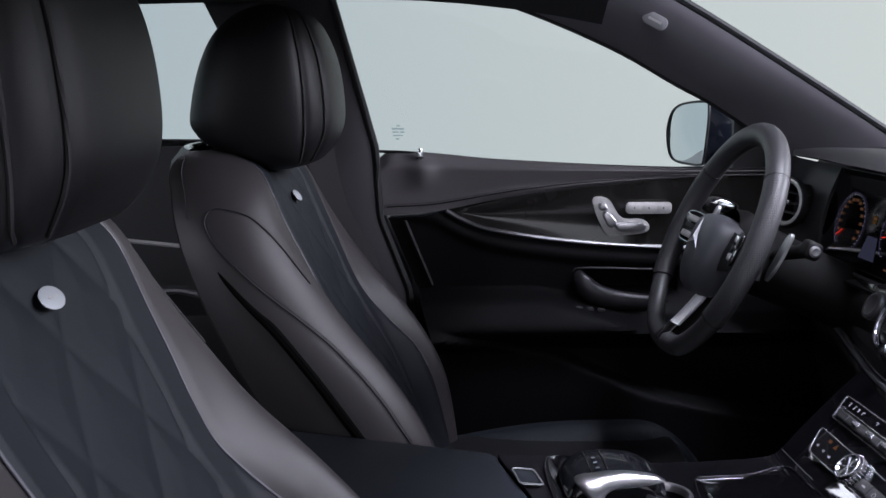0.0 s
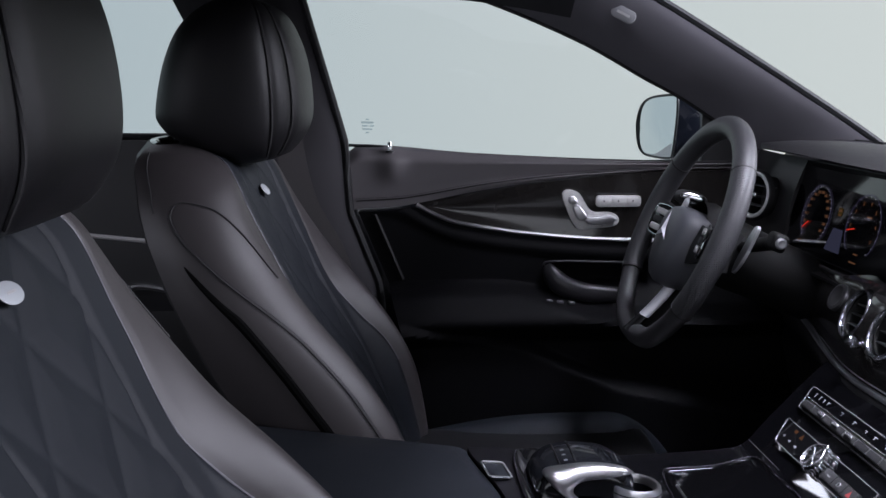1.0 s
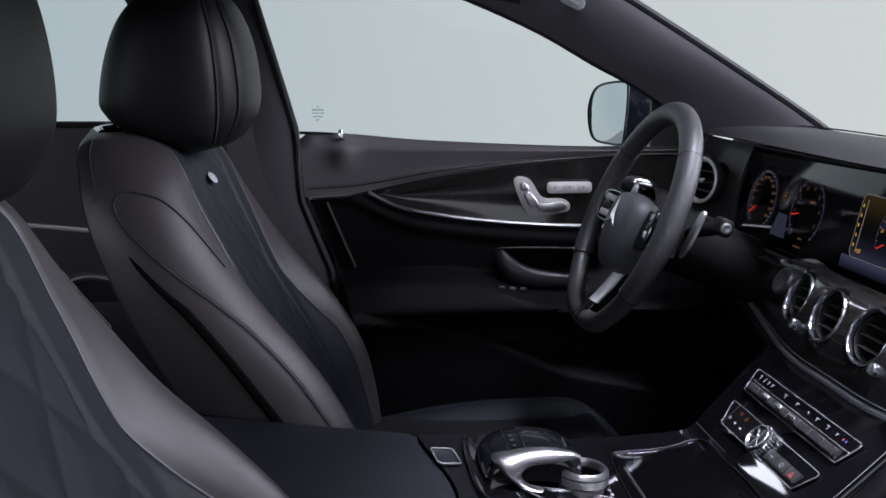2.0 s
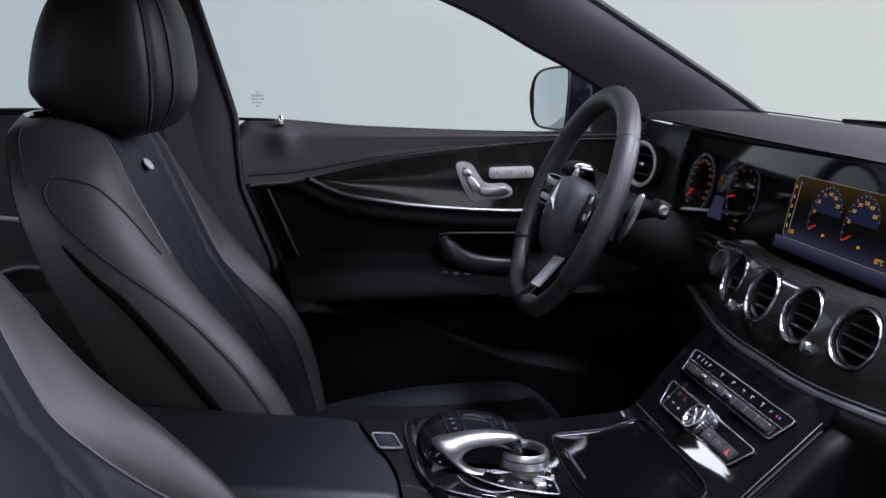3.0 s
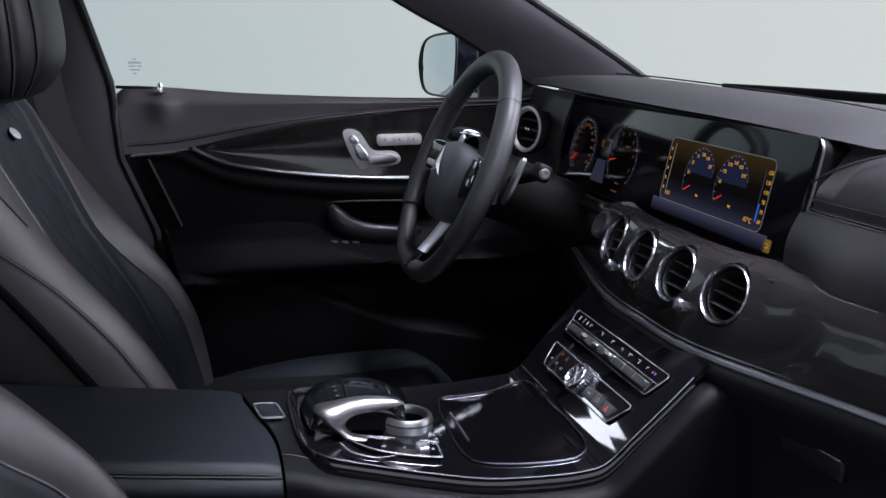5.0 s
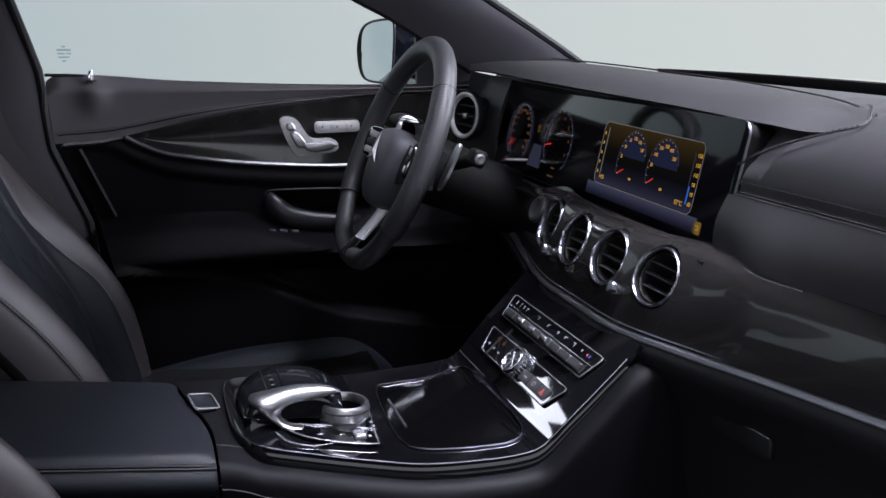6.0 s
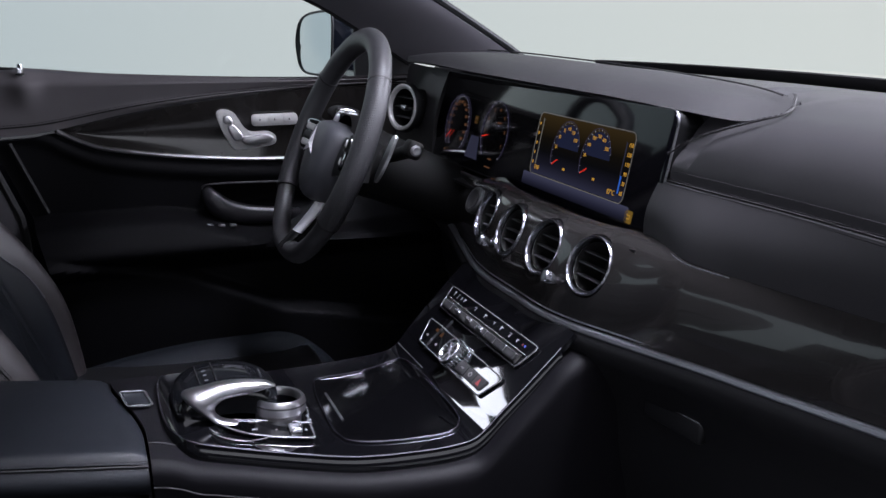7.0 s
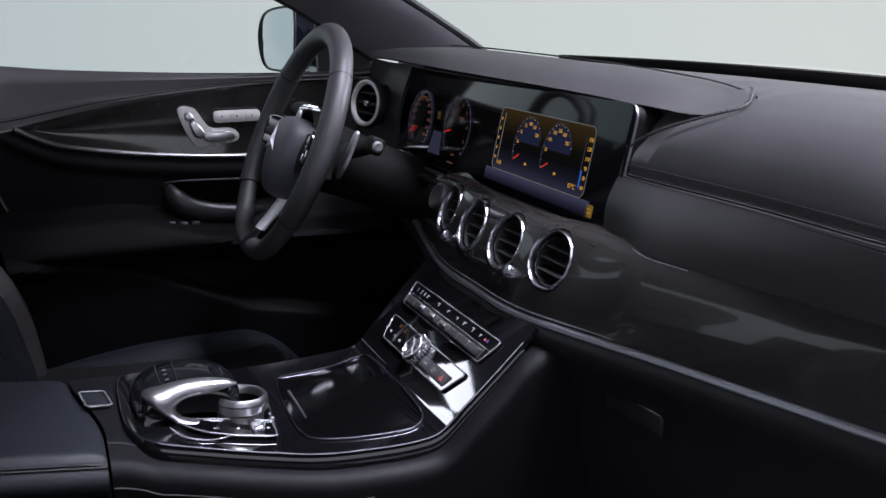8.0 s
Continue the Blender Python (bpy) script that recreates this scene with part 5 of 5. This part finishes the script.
BLACK_PRINT = mat("black_print", (0.01, 0.01, 0.01), 0.6)
INDIGO_DARK = glow("indigo_dark", (0.09, 0.11, 0.27), 0.12)
BLUE_LINE = glow("blue_line", (0.40, 0.36, 0.70), 0.10)
GREY_LINE = glow("grey_line", (0.55, 0.52, 0.5), 0.22)
dashboard()


# ---------- centre console ----------
RIM = cr([(0.227, 0.000, 0.648), (0.229, 0.055, 0.648), (0.238, 0.088, 0.6465), (0.256, 0.106, 0.6415), (0.300, 0.1165, 0.6315), (0.360, 0.128, 0.619), (0.415, 0.142, 0.612), (0.475, 0.150, 0.610), (0.515, 0.1525, 0.6105), (0.541, 0.153, 0.6165), (0.569, 0.1565, 0.643), (0.601, 0.160, 0.6735), (0.634, 0.162, 0.7045)], 110)
RX = np.array([p[0] for p in RIM])
RW, RZ = np.array([p[1] for p in RIM]), np.array([p[2] for p in RIM])


def rim_w(x):
    return float(np.interp(x, RX, RW))


def rim_z(x):
    return float(np.interp(x, RX, RZ))


def deck(x, y, lift=0.0):
    return Vector((x, y, rim_z(x) - 0.001 + lift))


def lid_front(y):
    """Front edge of the armrest lid: it runs slantwise across the car."""
    return 0.206 - 0.030 * smooth01((y + 0.08) / 0.18)


def console_body(c):
    """Leather body round the deck: a crowned top, a soft shoulder, a side that falls to the floor."""
    wide = curve([(0.17, 0.124), (0.205, 0.126), (0.25, 0.131), (0.30, 0.140), (0.36, 0.152), (0.415, 0.165), (0.475, 0.173), (0.541, 0.177), (0.601, 0.183), (0.66, 0.184), (0.80, 0.180)])
    high = curve([(0.17, 0.6520), (0.205, 0.6480), (0.220, 0.6460), (0.236, 0.6395), (0.256, 0.6280), (0.300, 0.6180), (0.360, 0.6055), (0.415, 0.5985), (0.475, 0.5965), (0.515, 0.597), (0.541, 0.604), (0.569, 0.632), (0.601, 0.663), (0.634, 0.693), (0.68, 0.705), (0.80, 0.71)])
    R = 0.017

    def f(u, v):
        s = 2 * v - 1
        e, sg = abs(s), math.copysign(1, s)
        x = 0.21 + 0.59 * u
        w = wide(x)
        drop = 0.003 + 0.006 * (1 - smooth01((x - 0.22) / 0.05))
        if e < 0.5:
            y, dz = (e / 0.5) * (w - R), -drop * (e / 0.5) ** 3
        elif e < 0.72:
            q = (e - 0.5) / 0.22 * math.pi / 2
            y, dz = w - R + R * math.sin(q), -drop - R * (1 - math.cos(q))
        else:
            q = (e - 0.72) / 0.28
            y, dz = w - 0.016 * q, -drop - R - 0.26 * q
        y *= sg
        if u < 0.15:
            x0 = lid_front(y) + 0.0028
            x = x0 + (0.21 + 0.59 * 0.15 - x0) * u / 0.15
        return Vector((x, y, high(x) + dz))

    part("flank", sheet(f, 120, 88, 0.003), LEATHER_FLANK_SHADED, c, "black leather console flank with a padded shoulder, its shade put into the colour")
    line = [f(u, 0.5 - 0.5 * 0.73) + Vector((0, -0.0006, 0.0)) for u in np.linspace(0.0, 0.42, 60)]
    part("seam", tube(bmesh.new(), line, 0.0010, 5), STITCH, c)
    tagged(part("stitching", stitches(bmesh.new(), [p + Vector((0, 0.0012, 0.0045)) for p in line]), THREAD, c), kind="stuff")
    cross = [f(u, 0.5 - 0.5 * 0.40) + Vector((0, 0, 0.0006)) for u in np.linspace(0.0, 0.06, 8)]
    part("seam", tube(bmesh.new(), cross, 0.0009, 5), STITCH, c)


def climate_panel(c, on):
    """Toggle row and symbol strip in one chrome-framed glossy slab."""
    out = [(-0.1155, 0.0), (-0.1195, 0.0008), (-0.1215, 0.0045), (-0.1305, 0.0280), (-0.1300, 0.0315), (-0.1265, 0.0328), (0.1265, 0.0328), (0.1300, 0.0315), (0.1305, 0.0280), (0.1215, 0.0045), (0.1195, 0.0008), (0.1155, 0.0)]
    m = on(0, 0)
    pu = part("climate_panel", prism(out, 0.0022, m, 0.0), PIANO, c, "gloss black climate panel framed in chrome")
    part("panel_frame", ring_on(m, out, 0.0011, 8, 0.0022), FRAME_BRIGHT, pu)
    part("divider", rbox(0.252, 0.0013, 0.0020, m @ pose(0, 0.0172, 0.0030), 0.0005, 1), FRAME_BRIGHT, pu)
    marks = ((0.112, 0.004, 0.005), (0.098, 0.004, 0.006), (0.088, 0.004, 0.004), (0.076, 0.006, 0.004), (0.040, 0.007, 0.004), (0.008, 0.006, 0.004), (-0.020, 0.005, 0.003), (-0.042, 0.007, 0.004), (-0.066, 0.006, 0.005), (-0.088, 0.004, 0.003))
    for k, (y, w, h) in enumerate(marks):
        part("symbol", rbox(w, 0.0011, 0.0003, m @ pose(-y, 0.0250 + 0.5 * h, 0.0024), 0), PRINT, pu)
        part("symbol", rbox(0.0013, h, 0.0003, m @ pose(-y - 0.2 * w * (1 if k % 2 else -1), 0.0250, 0.0024), 0), PRINT, pu)
    part("symbol", rbox(0.003, 0.003, 0.0003, m @ pose(0.102, 0.0250, 0.0024), 0), RED_KEY, pu)
    part("symbol", rbox(0.003, 0.003, 0.0003, m @ pose(0.108, 0.0250, 0.0024), 0), BLUE_KEY, pu)
    part("toggle_bed", rbox(0.232, 0.0125, 0.0012, m @ pose(0, 0.0088, 0.0026), 0.0004, 1), BLACK_PRINT, pu)
    for k in range(8):
        x = -0.0985 + 0.0282 * k
        tg = part("toggle", prism(rrect(0.0268, 0.0092, 0.0016), 0.0052, m @ pose(x, 0.0088, 0.0025, 8), 0.0016, 3), DARK_KEY, pu)
        part("toggle_edge", rbox(0.0262, 0.0009, 0.0010, m @ pose(x, 0.0126, 0.0072), 0.0003, 1), SATIN_LIGHT, tg)
        part("toggle_fin", rbox(0.0010, 0.0085, 0.0022, m @ pose(x - 0.0141, 0.0088, 0.0068), 0.0004, 1), SATIN_LIGHT, tg)
    for x in (-0.058, -0.022, 0.014):
        part("toggle_paddle", rbox(0.0150, 0.0046, 0.0056, m @ pose(x, 0.0092, 0.0088, -22), 0.0016), FRAME_BRIGHT, pu, "bright metal paddle")


def button_panel(c, on):
    out = [(-0.096, -0.0510), (-0.1005, -0.0500), (-0.1030, -0.0465), (-0.1165, -0.0225), (-0.1155, -0.0195), (-0.1125, -0.0185), (0.1125, -0.0185), (0.1155, -0.0195), (0.1165, -0.0225), (0.1030, -0.0465), (0.1005, -0.0500), (0.096, -0.0510)]
    m = on(0, 0)
    pl = part("button_panel", prism(out, 0.0020, m, 0.0), PIANO, c, "gloss black button panel framed in chrome")
    part("panel_frame", ring_on(m, out, 0.0010, 8, 0.0020), FRAME_BRIGHT, pl)
    bed = [(x * 0.5 + 0.0605, y) for x, y in ((-0.078, -0.0470), (0.066, -0.0470), (0.0735, -0.0440), (0.0820, -0.0335), (0.0800, -0.0315), (-0.072, -0.0315), (-0.083, -0.0345), (-0.084, -0.044))]
    part("button_bed", prism(bed, 0.0024, m, 0.0), BLACK_PRINT, pl)
    for k in range(3):
        b = part("button", prism(rrect(0.0235, 0.0132, 0.0018), 0.0034, m @ pose(0.0345 + 0.0250 * k, -0.0392, 0), 0.0006), DARK_KEY, pl)
        q = m @ pose(0.0345 + 0.0250 * k, -0.0392, 0.0035)
        if k == 2:
            part("symbol", prism([(-0.0046, -0.0040), (0.0046, -0.0040), (0, 0.0044)], 0.0003, q, 0), RED_KEY, b, "red warning triangle")
        elif k == 1:
            part("symbol", ring_on(q, rrect(0.006, 0.005, 0.0024), 0.0005, 4, 0.0003), PRINT, b)
        else:
            part("symbol", rbox(0.007, 0.0016, 0.0003, q, 0), PRINT, b)
    for k in range(3):
        q = m @ pose(-0.094 + 0.0180 * k, -0.0385 - 0.001 * k, 0.0022)
        part("symbol", rbox(0.006, 0.0014, 0.0003, q, 0), PRINT, pl)
        part("symbol", rbox(0.0014, 0.0040, 0.0003, q @ pose(0.001, 0.0, 0), 0), PRINT, pl)
    part("amber_lamp", rbox(0.007, 0.0042, 0.0004, m @ pose(-0.080, -0.0255, 0.0022), 0.0), AMBER_SOFT, pl)
    part("amber_lamp", prism([(-0.0045, -0.003), (0.0045, -0.003), (0, 0.0042)], 0.0004, m @ pose(-0.062, -0.0265, 0.0022), 0.0), AMBER_SOFT, pl)
    mk = m @ pose(0, -0.0345, 0.001)
    kn = part("rotary_knob", lathe([(0.0172, 0.0), (0.0186, 0.002), (0.0186, 0.0095), (0.0172, 0.0125), (0.0150, 0.0128), (0.0135, 0.0108), (0.001, 0.0098)], 40, mk), DARK_CHROME, c, "bright knurled metal rotary knob")
    for k in range(26):
        an = k * 2 * math.pi / 26
        part("knurl", rbox(0.0016, 0.0018, 0.0085, mk @ pose(0.0186 * math.cos(an), 0.0186 * math.sin(an), 0.0055, 0, 0, math.degrees(an)), 0.0005, 1), FRAME_BRIGHT, kn)
    part("knob_rim", ring_on(mk, [(0.0160 * math.cos(k * math.pi / 16), 0.0160 * math.sin(k * math.pi / 16)) for k in range(32)], 0.0008, 6, 0.0128), FRAME_BRIGHT, kn)
    for k in range(3):
        part("knob_rib", rbox(0.027, 0.0020, 0.0018, mk @ pose(0, 0, 0.0112, 0, 0, 60 * k + 20), 0.0006, 1), FRAME_BRIGHT, kn)


def console():
    c = thing("centre_console", (0.40, 0, 0.30), "gloss black centre console with chrome-edged trim and leather sides", "centre console")
    xs = list(np.linspace(0.2271, 0.290, 30)) + list(np.linspace(0.293, 0.545, 42)) + list(np.linspace(0.549, 0.650, 12))

    def top(u, v):
        x = xs[min(83, int(round(u * 83)))]
        p = deck(min(x, 0.634), rim_w(x) * (2 * v - 1) * 0.998)
        return p + Vector((1, 0, 0.949)) * max(0.0, x - 0.634)

    part("deck", sheet(top, 83, 24, 0.006), PIANO, c, "piano-black console deck")
    loop = [Vector((p[0], -p[1], p[2])) for p in RIM[::-1]] + [Vector(p) for p in RIM[1:]]
    part("chrome_edge", tube(bmesh.new(), [p + Vector((0, 0, 0.0004)) for p in loop if p.y < 0.09], 0.0011, 8), EDGE_CHROME, c, "thin satin chrome edge")
    n = len(loop) - 1

    def skirt(u, v):
        k = min(n, int(round(u * n)))
        p, t = loop[k], (loop[min(k + 1, n)] - loop[max(k - 1, 0)]).normalized()
        out = t.cross(Vector((0, 0, 1))).normalized()
        if out.dot(Vector((p.x - 0.45, p.y * 3, 0))) < 0:
            out = -out
        w = (0.0, 0.0025, 0.0035, 0.0035, 0.003)[min(4, int(round(v * 4)))]
        return p + out * w + Vector((0, 0, -0.001 - 0.020 * v))

    part("deck_skirt", sheet(skirt, n, 4, 0.001), PIANO, c, "piano-black lip under the chrome edge")
    console_body(c)
    # storage tray with its roller lid
    o = [tuple(p) for p in cr([(0.404, -0.045), (0.4066, -0.084), (0.4165, -0.1025), (0.4489, -0.1140), (0.4859, -0.1190), (0.521, -0.1195), (0.5365, -0.106), (0.5410, -0.080), (0.5432, 0.0), (0.5415, 0.080), (0.5370, 0.106), (0.524, 0.1110), (0.481, 0.0960), (0.435, 0.0915), (0.4175, 0.084), (0.4085, 0.040)], 96, True)]
    part("tray_rim", tube(bmesh.new(), [deck(x, y, 0.0018) for x, y in o], 0.0012, 8, closed=True), EDGE_CHROME, c, "thin chrome tray rim")
    cx, cy = 0.475, -0.002
    bm = bmesh.new()
    rings = [[bm.verts.new(deck(cx + (x - cx) * k, cy + (y - cy) * k, lift)) for x, y in o] for k, lift in ((0.995, 0.0022), (0.985, 0.0006), (0.97, 0.0005), (0.80, 0.0004), (0.5, 0.0004), (0.2, 0.0004))]
    skin(bm, rings, caps=False)
    bm.faces.new(rings[-1])
    part("tray_lid", bm, TRAY, c, "black roller lid over the tray")
    part("lid_grip", tube(bmesh.new(), [deck(0.4205, y, 0.0012) for y in np.linspace(-0.043, 0.040, 8)], 0.0016, 6), SATIN, c)
    part("deck_joint", tube(bmesh.new(), [deck(0.5475, y, 0.0006) for y in np.linspace(0.05, 0.15, 8)], 0.0006, 5), SATIN, c)

    a = radians(43.5)
    M = Matrix(((0, math.cos(a), -math.sin(a), 0.60), (-1, 0, 0, 0), (0, math.sin(a), math.cos(a), 0.6722), (0, 0, 0, 1)))

    def on(y, v, lift=0.0, turn=0.0):
        return M @ pose(-y, v, lift, 0, 0, turn)

    climate_panel(c, on)
    button_panel(c, on)


def controller():
    """Touch controller: domed pad, silver arm, rotary wheel and a chrome-lined base."""
    ct = thing("media_controller", (0.32, 0, 0.61), "chrome and gloss black touch controller with rotary wheel on the console", "media controller")
    frame_o = [(0.279, -0.050), (0.318, -0.0460), (0.3780, -0.0520), (0.3800, -0.0580), (0.3785, -0.0870), (0.3745, -0.0925), (0.350, -0.0910), (0.3228, -0.0875), (0.3011, -0.0795), (0.2860, -0.064)]
    bm = bmesh.new()
    rings = [[bm.verts.new(deck(x, y, h)) for x, y in frame_o] for h in (0.0, 0.0042)]
    skin(bm, rings)
    part("base_plate", bm, PIANO, ct)
    pts = [deck(x, y, 0.0048) for x, y in frame_o]
    part("base_rim", tube(bmesh.new(), cr(pts, 80, True), 0.0011, 6, closed=True), FRAME_BRIGHT, ct)
    part("base_rim", tube(bmesh.new(), cr([deck(0.3790, -0.0520, 0.0045), deck(0.3860, -0.020, 0.003), deck(0.3880, 0.020, 0.002), deck(0.3860, 0.045, 0.002)], 20), 0.0009, 6), FRAME_BRIGHT, ct)
    ring = cr([deck(0.272, -0.066, 0.002), deck(0.279, -0.0855, 0.002), deck(0.2905, -0.0945, 0.002), deck(0.3096, -0.0965, 0.002), deck(0.3282, -0.0895, 0.003)], 30)
    part("base_rim", tube(bmesh.new(), ring, 0.0009, 6), FRAME_BRIGHT, ct)
    # domed pad
    top_z = curve([(0.240, 0.6500), (0.246, 0.6610), (0.258, 0.6700), (0.276, 0.6750), (0.300, 0.6755), (0.325, 0.6715), (0.344, 0.6630), (0.354, 0.6520)])

    def pad(u, v):
        y = -0.042 + 0.092 * v
        e = abs(2 * v - 1)
        x = 0.2965 + (0.114 * (u - 0.5)) * (1 - 0.10 * e ** 3)
        return (x, y, top_z(0.2965 + 0.114 * (u - 0.5)) - 0.005 * e ** 2 - 0.030 * max(0, (e - 0.78) / 0.22) ** 2.5)

    part("touch_pad", sheet(pad, 44, 28, 0.003), PIANO_TOUCH, ct, "gloss black domed touchpad with keys")
    for k in range(3):
        p = Vector(pad(0.33, 0.22 + 0.14 * k))
        part("key_mark", rbox(0.0040, 0.0036, 0.0005, pose(p.x, p.y, p.z + 0.0016, 0, -6), 0), PRINT_DIM, ct)
    for u in (0.26, 0.42):
        part("key_joint", tube(bmesh.new(), [Vector(pad(u, v)) + Vector((0, 0, 0.0012)) for v in np.linspace(0.06, 0.94, 14)], 0.0007, 4), BLACK_PRINT, ct)
    p = [Vector(pad(0.86, v)) + Vector((0, 0, 0.0012)) for v in np.linspace(0.30, 0.55, 6)]
    part("key_mark", tube(bmesh.new(), p, 0.0010, 6), PRINT_DIM, ct)
    # neck under the dome
    part("pad_neck", lathe([(0.030, 0.0), (0.026, 0.010), (0.030, 0.028), (0.034, 0.040)], 28, pose(0.288, 0.004, 0.622), caps=False), PIANO, ct)
    # silver arm: a blade that sweeps from its tip round the nose and down to the base
    OUT = cr([(0.3475, 0.6668), (0.3359, 0.6735), (0.3093, 0.6785), (0.2859, 0.6790), (0.2682, 0.6768), (0.2537, 0.6752), (0.2482, 0.6715), (0.2510, 0.6650), (0.2604, 0.6545), (0.2720, 0.6440), (0.2800, 0.6370), (0.2920, 0.6330)], 100)
    INN = cr([(0.3465, 0.6652), (0.3381, 0.6635), (0.3198, 0.6610), (0.3019, 0.6604), (0.2925, 0.6595), (0.2870, 0.6570), (0.2830, 0.6535), (0.2815, 0.6490), (0.2825, 0.6450), (0.2870, 0.6412), (0.2940, 0.6385), (0.3040, 0.6355)], 100)
    bm = bmesh.new()
    rings = []
    for i in range(100):
        a, b = OUT[i], INN[i]
        c = (a + b) / 2
        h = (a - b) / 2
        wide = math.hypot(*(a - b))
        y0 = -0.042 - 0.010 * smooth01((i - 55) / 40)
        d = 0.0035 + 0.40 * wide
        rings.append([bm.verts.new((c[0] + h[0] * math.cos(q), y0 - d * math.sin(q) * (1.0 if math.sin(q) > 0 else 0.8), c[1] + h[1] * math.cos(q))) for q in np.linspace(0, 2 * math.pi, 20, endpoint=False)])
    skin(bm, rings)
    part("silver_arm", bm, SILVER_ARM, ct, "satin silver arm curling round the touchpad", sharp=60)
    mr = pose(0.351, -0.028, 0.6190, 0, 5)
    rw = part("rotary_wheel", lathe([(0.0225, 0.006), (0.0225, 0.0245), (0.0240, 0.0285), (0.0265, 0.0292), (0.0285, 0.0270), (0.0295, 0.0225), (0.0295, 0.0130), (0.0275, 0.0110), (0.0255, 0.0090), (0.0250, 0.0)], 56, mr, caps=False), SILVER_ARM, ct, "satin chrome rotary wheel, hollow in the middle")
    part("wheel_groove", lathe([(0.0297, 0.0232), (0.0299, 0.0222), (0.0297, 0.0212)], 56, mr, caps=False), SATIN, rw)
    part("wheel_well", lathe([(0.001, 0.012), (0.0215, 0.012), (0.0225, 0.020)], 40, mr, caps=False), PIANO, rw)
    q = axes(deck(0.3610, -0.0715, 0.0060), (1, 0, -0.16), (0, 0, 1))
    part("roller", rbox(0.0140, 0.0190, 0.0080, q, 0.0032), FRAME_BRIGHT, ct, "chrome volume roller")
    for x, w in ((0.318, 0.006), (0.340, 0.004), (0.3725, 0.003)):
        part("symbol", rbox(w, 0.0035, 0.0004, axes(deck(x, -0.0715, 0.0046), (1, 0, -0.16), (0, 0, 1)), 0), PRINT, ct)
    for y in (-0.040, -0.028):
        part("symbol", rbox(0.0035, 0.004, 0.0004, axes(deck(0.3835, y, 0.0030), (1, 0, -0.10), (0, 0, 1)), 0), PRINT, ct)


# Black leather, darkened further so the colour carries the flank's shade.
LEATHER_FLANK_SHADED = mat("leather_flank_shaded", (0.0045, 0.0043, 0.0056), 0.56, bump=0.25, bscale=1100, kind="leather", spec=0.13)
DARK_KEY = mat("dark_key", (0.03, 0.03, 0.032), 0.35)
PIANO_TOUCH = mat("touch_black", (0.006, 0.0065, 0.008), 0.07, spec=0.6, rvar=0.02)
EDGE_CHROME = mat("edge_chrome", (0.46, 0.44, 0.52), 0.20, metal=1.0, var=0.05, rvar=0.04)
TRAY = mat("roller_black", (0.0018, 0.0018, 0.0022), 0.05, var=0.1, rvar=0.02, spec=0.3)
BLUE_KEY = mat("blue_key_print", (0.05, 0.07, 0.30), 0.45)
console()
controller()


def armrest():
    """Padded lid that slopes down to the front, a stitched side roll, the bin below and a latch."""
    a = thing("armrest", (0.05, 0, 0.40), "black leather centre armrest with a chrome-framed latch", "armrest")
    crest = lambda x: 0.681 - 0.155 * max(x, -0.12)

    def top(u, v):
        y = -0.112 + 0.224 * v
        e = abs(2 * v - 1)
        x = -0.26 + (lid_front(y) + 0.26) * u
        return (x, y, crest(x) - 0.009 * e ** 2.2 - 0.008 * max(0, (e - 0.92) / 0.08) ** 2 - 0.005 * max(0, (u - 0.965) / 0.035) ** 2)

    part("lid", sheet(top, 50, 48, 0.012), LEATHER_ARM, a, "charcoal leather armrest lid")
    for sg in (-1, 1):
        def roll(u, v, sg=sg):
            x = -0.26 + (lid_front(sg * 0.118) + 0.26) * u
            return (x, sg * (0.1125 + 0.011 * math.sin(math.pi * (0.08 + 0.84 * v))), crest(x) - 0.0185 - 0.030 * v)

        part("lid_side", sheet(roll, 40, 12, 0.004), LEATHER_ARM, a)
        pts = [Vector(roll(u, 0.0)) + Vector((0, sg * 0.0010, 0.0008)) for u in np.linspace(0, 1, 40)]
        part("seam", tube(bmesh.new(), pts, 0.0014, 5), STITCH, a, "dark stitched seam")
        tagged(part("stitching", stitches(bmesh.new(), [p + Vector((0, -sg * 0.0030, 0.0042)) for p in pts]), THREAD, a), kind="stuff")
    part("lid_front", sheet(lambda u, v: (lid_front(-0.112 + 0.224 * u) + 0.0005, -0.112 + 0.224 * u, 0.59 + 0.040 * v), 20, 4, 0.003), PLASTIC, a)
    part("bin", rbox(0.452, 0.224, 0.32, pose(-0.030, 0, 0.455), 0.012), LEATHER_FLANK_SHADED, a, "black leather console bin")
    # latch
    m = axes((0.2035, 0.014, 0.6520), (1, 0.15, -0.20), (0.17, 0, 1))
    part("latch_frame", ring_on(m, rrect(0.027, 0.044, 0.005), 0.0014, 8, 0.001), FRAME_BRIGHT, a, "satin chrome latch frame")
    part("latch_key", prism(rrect(0.023, 0.040, 0.003), 0.003, m @ pose(0, 0, -0.003), 0.001), LEATHER_ARM, a)


LEATHER_ARM = mat("leather_arm", (0.0090, 0.0108, 0.0142), 0.50, bump=0.25, bscale=900, kind="leather", spec=0.3)
armrest()


def pedals():
    for y, w in ((0.40, 0.07), (0.27, 0.05)):
        p = thing("pedal", (0.98, y, 0.40), "small metal pedal in the dark footwell", "pedal", "pedals")
        part("pad", rbox(0.012, w, 0.075, pose(0.95, y, 0.46, 0, 25), 0.003), SATIN, p)
        part("lever", rbox(0.014, 0.014, 0.20, pose(1.0, y, 0.55, 0, 25), 0.003), PLASTIC, p)


pedals()
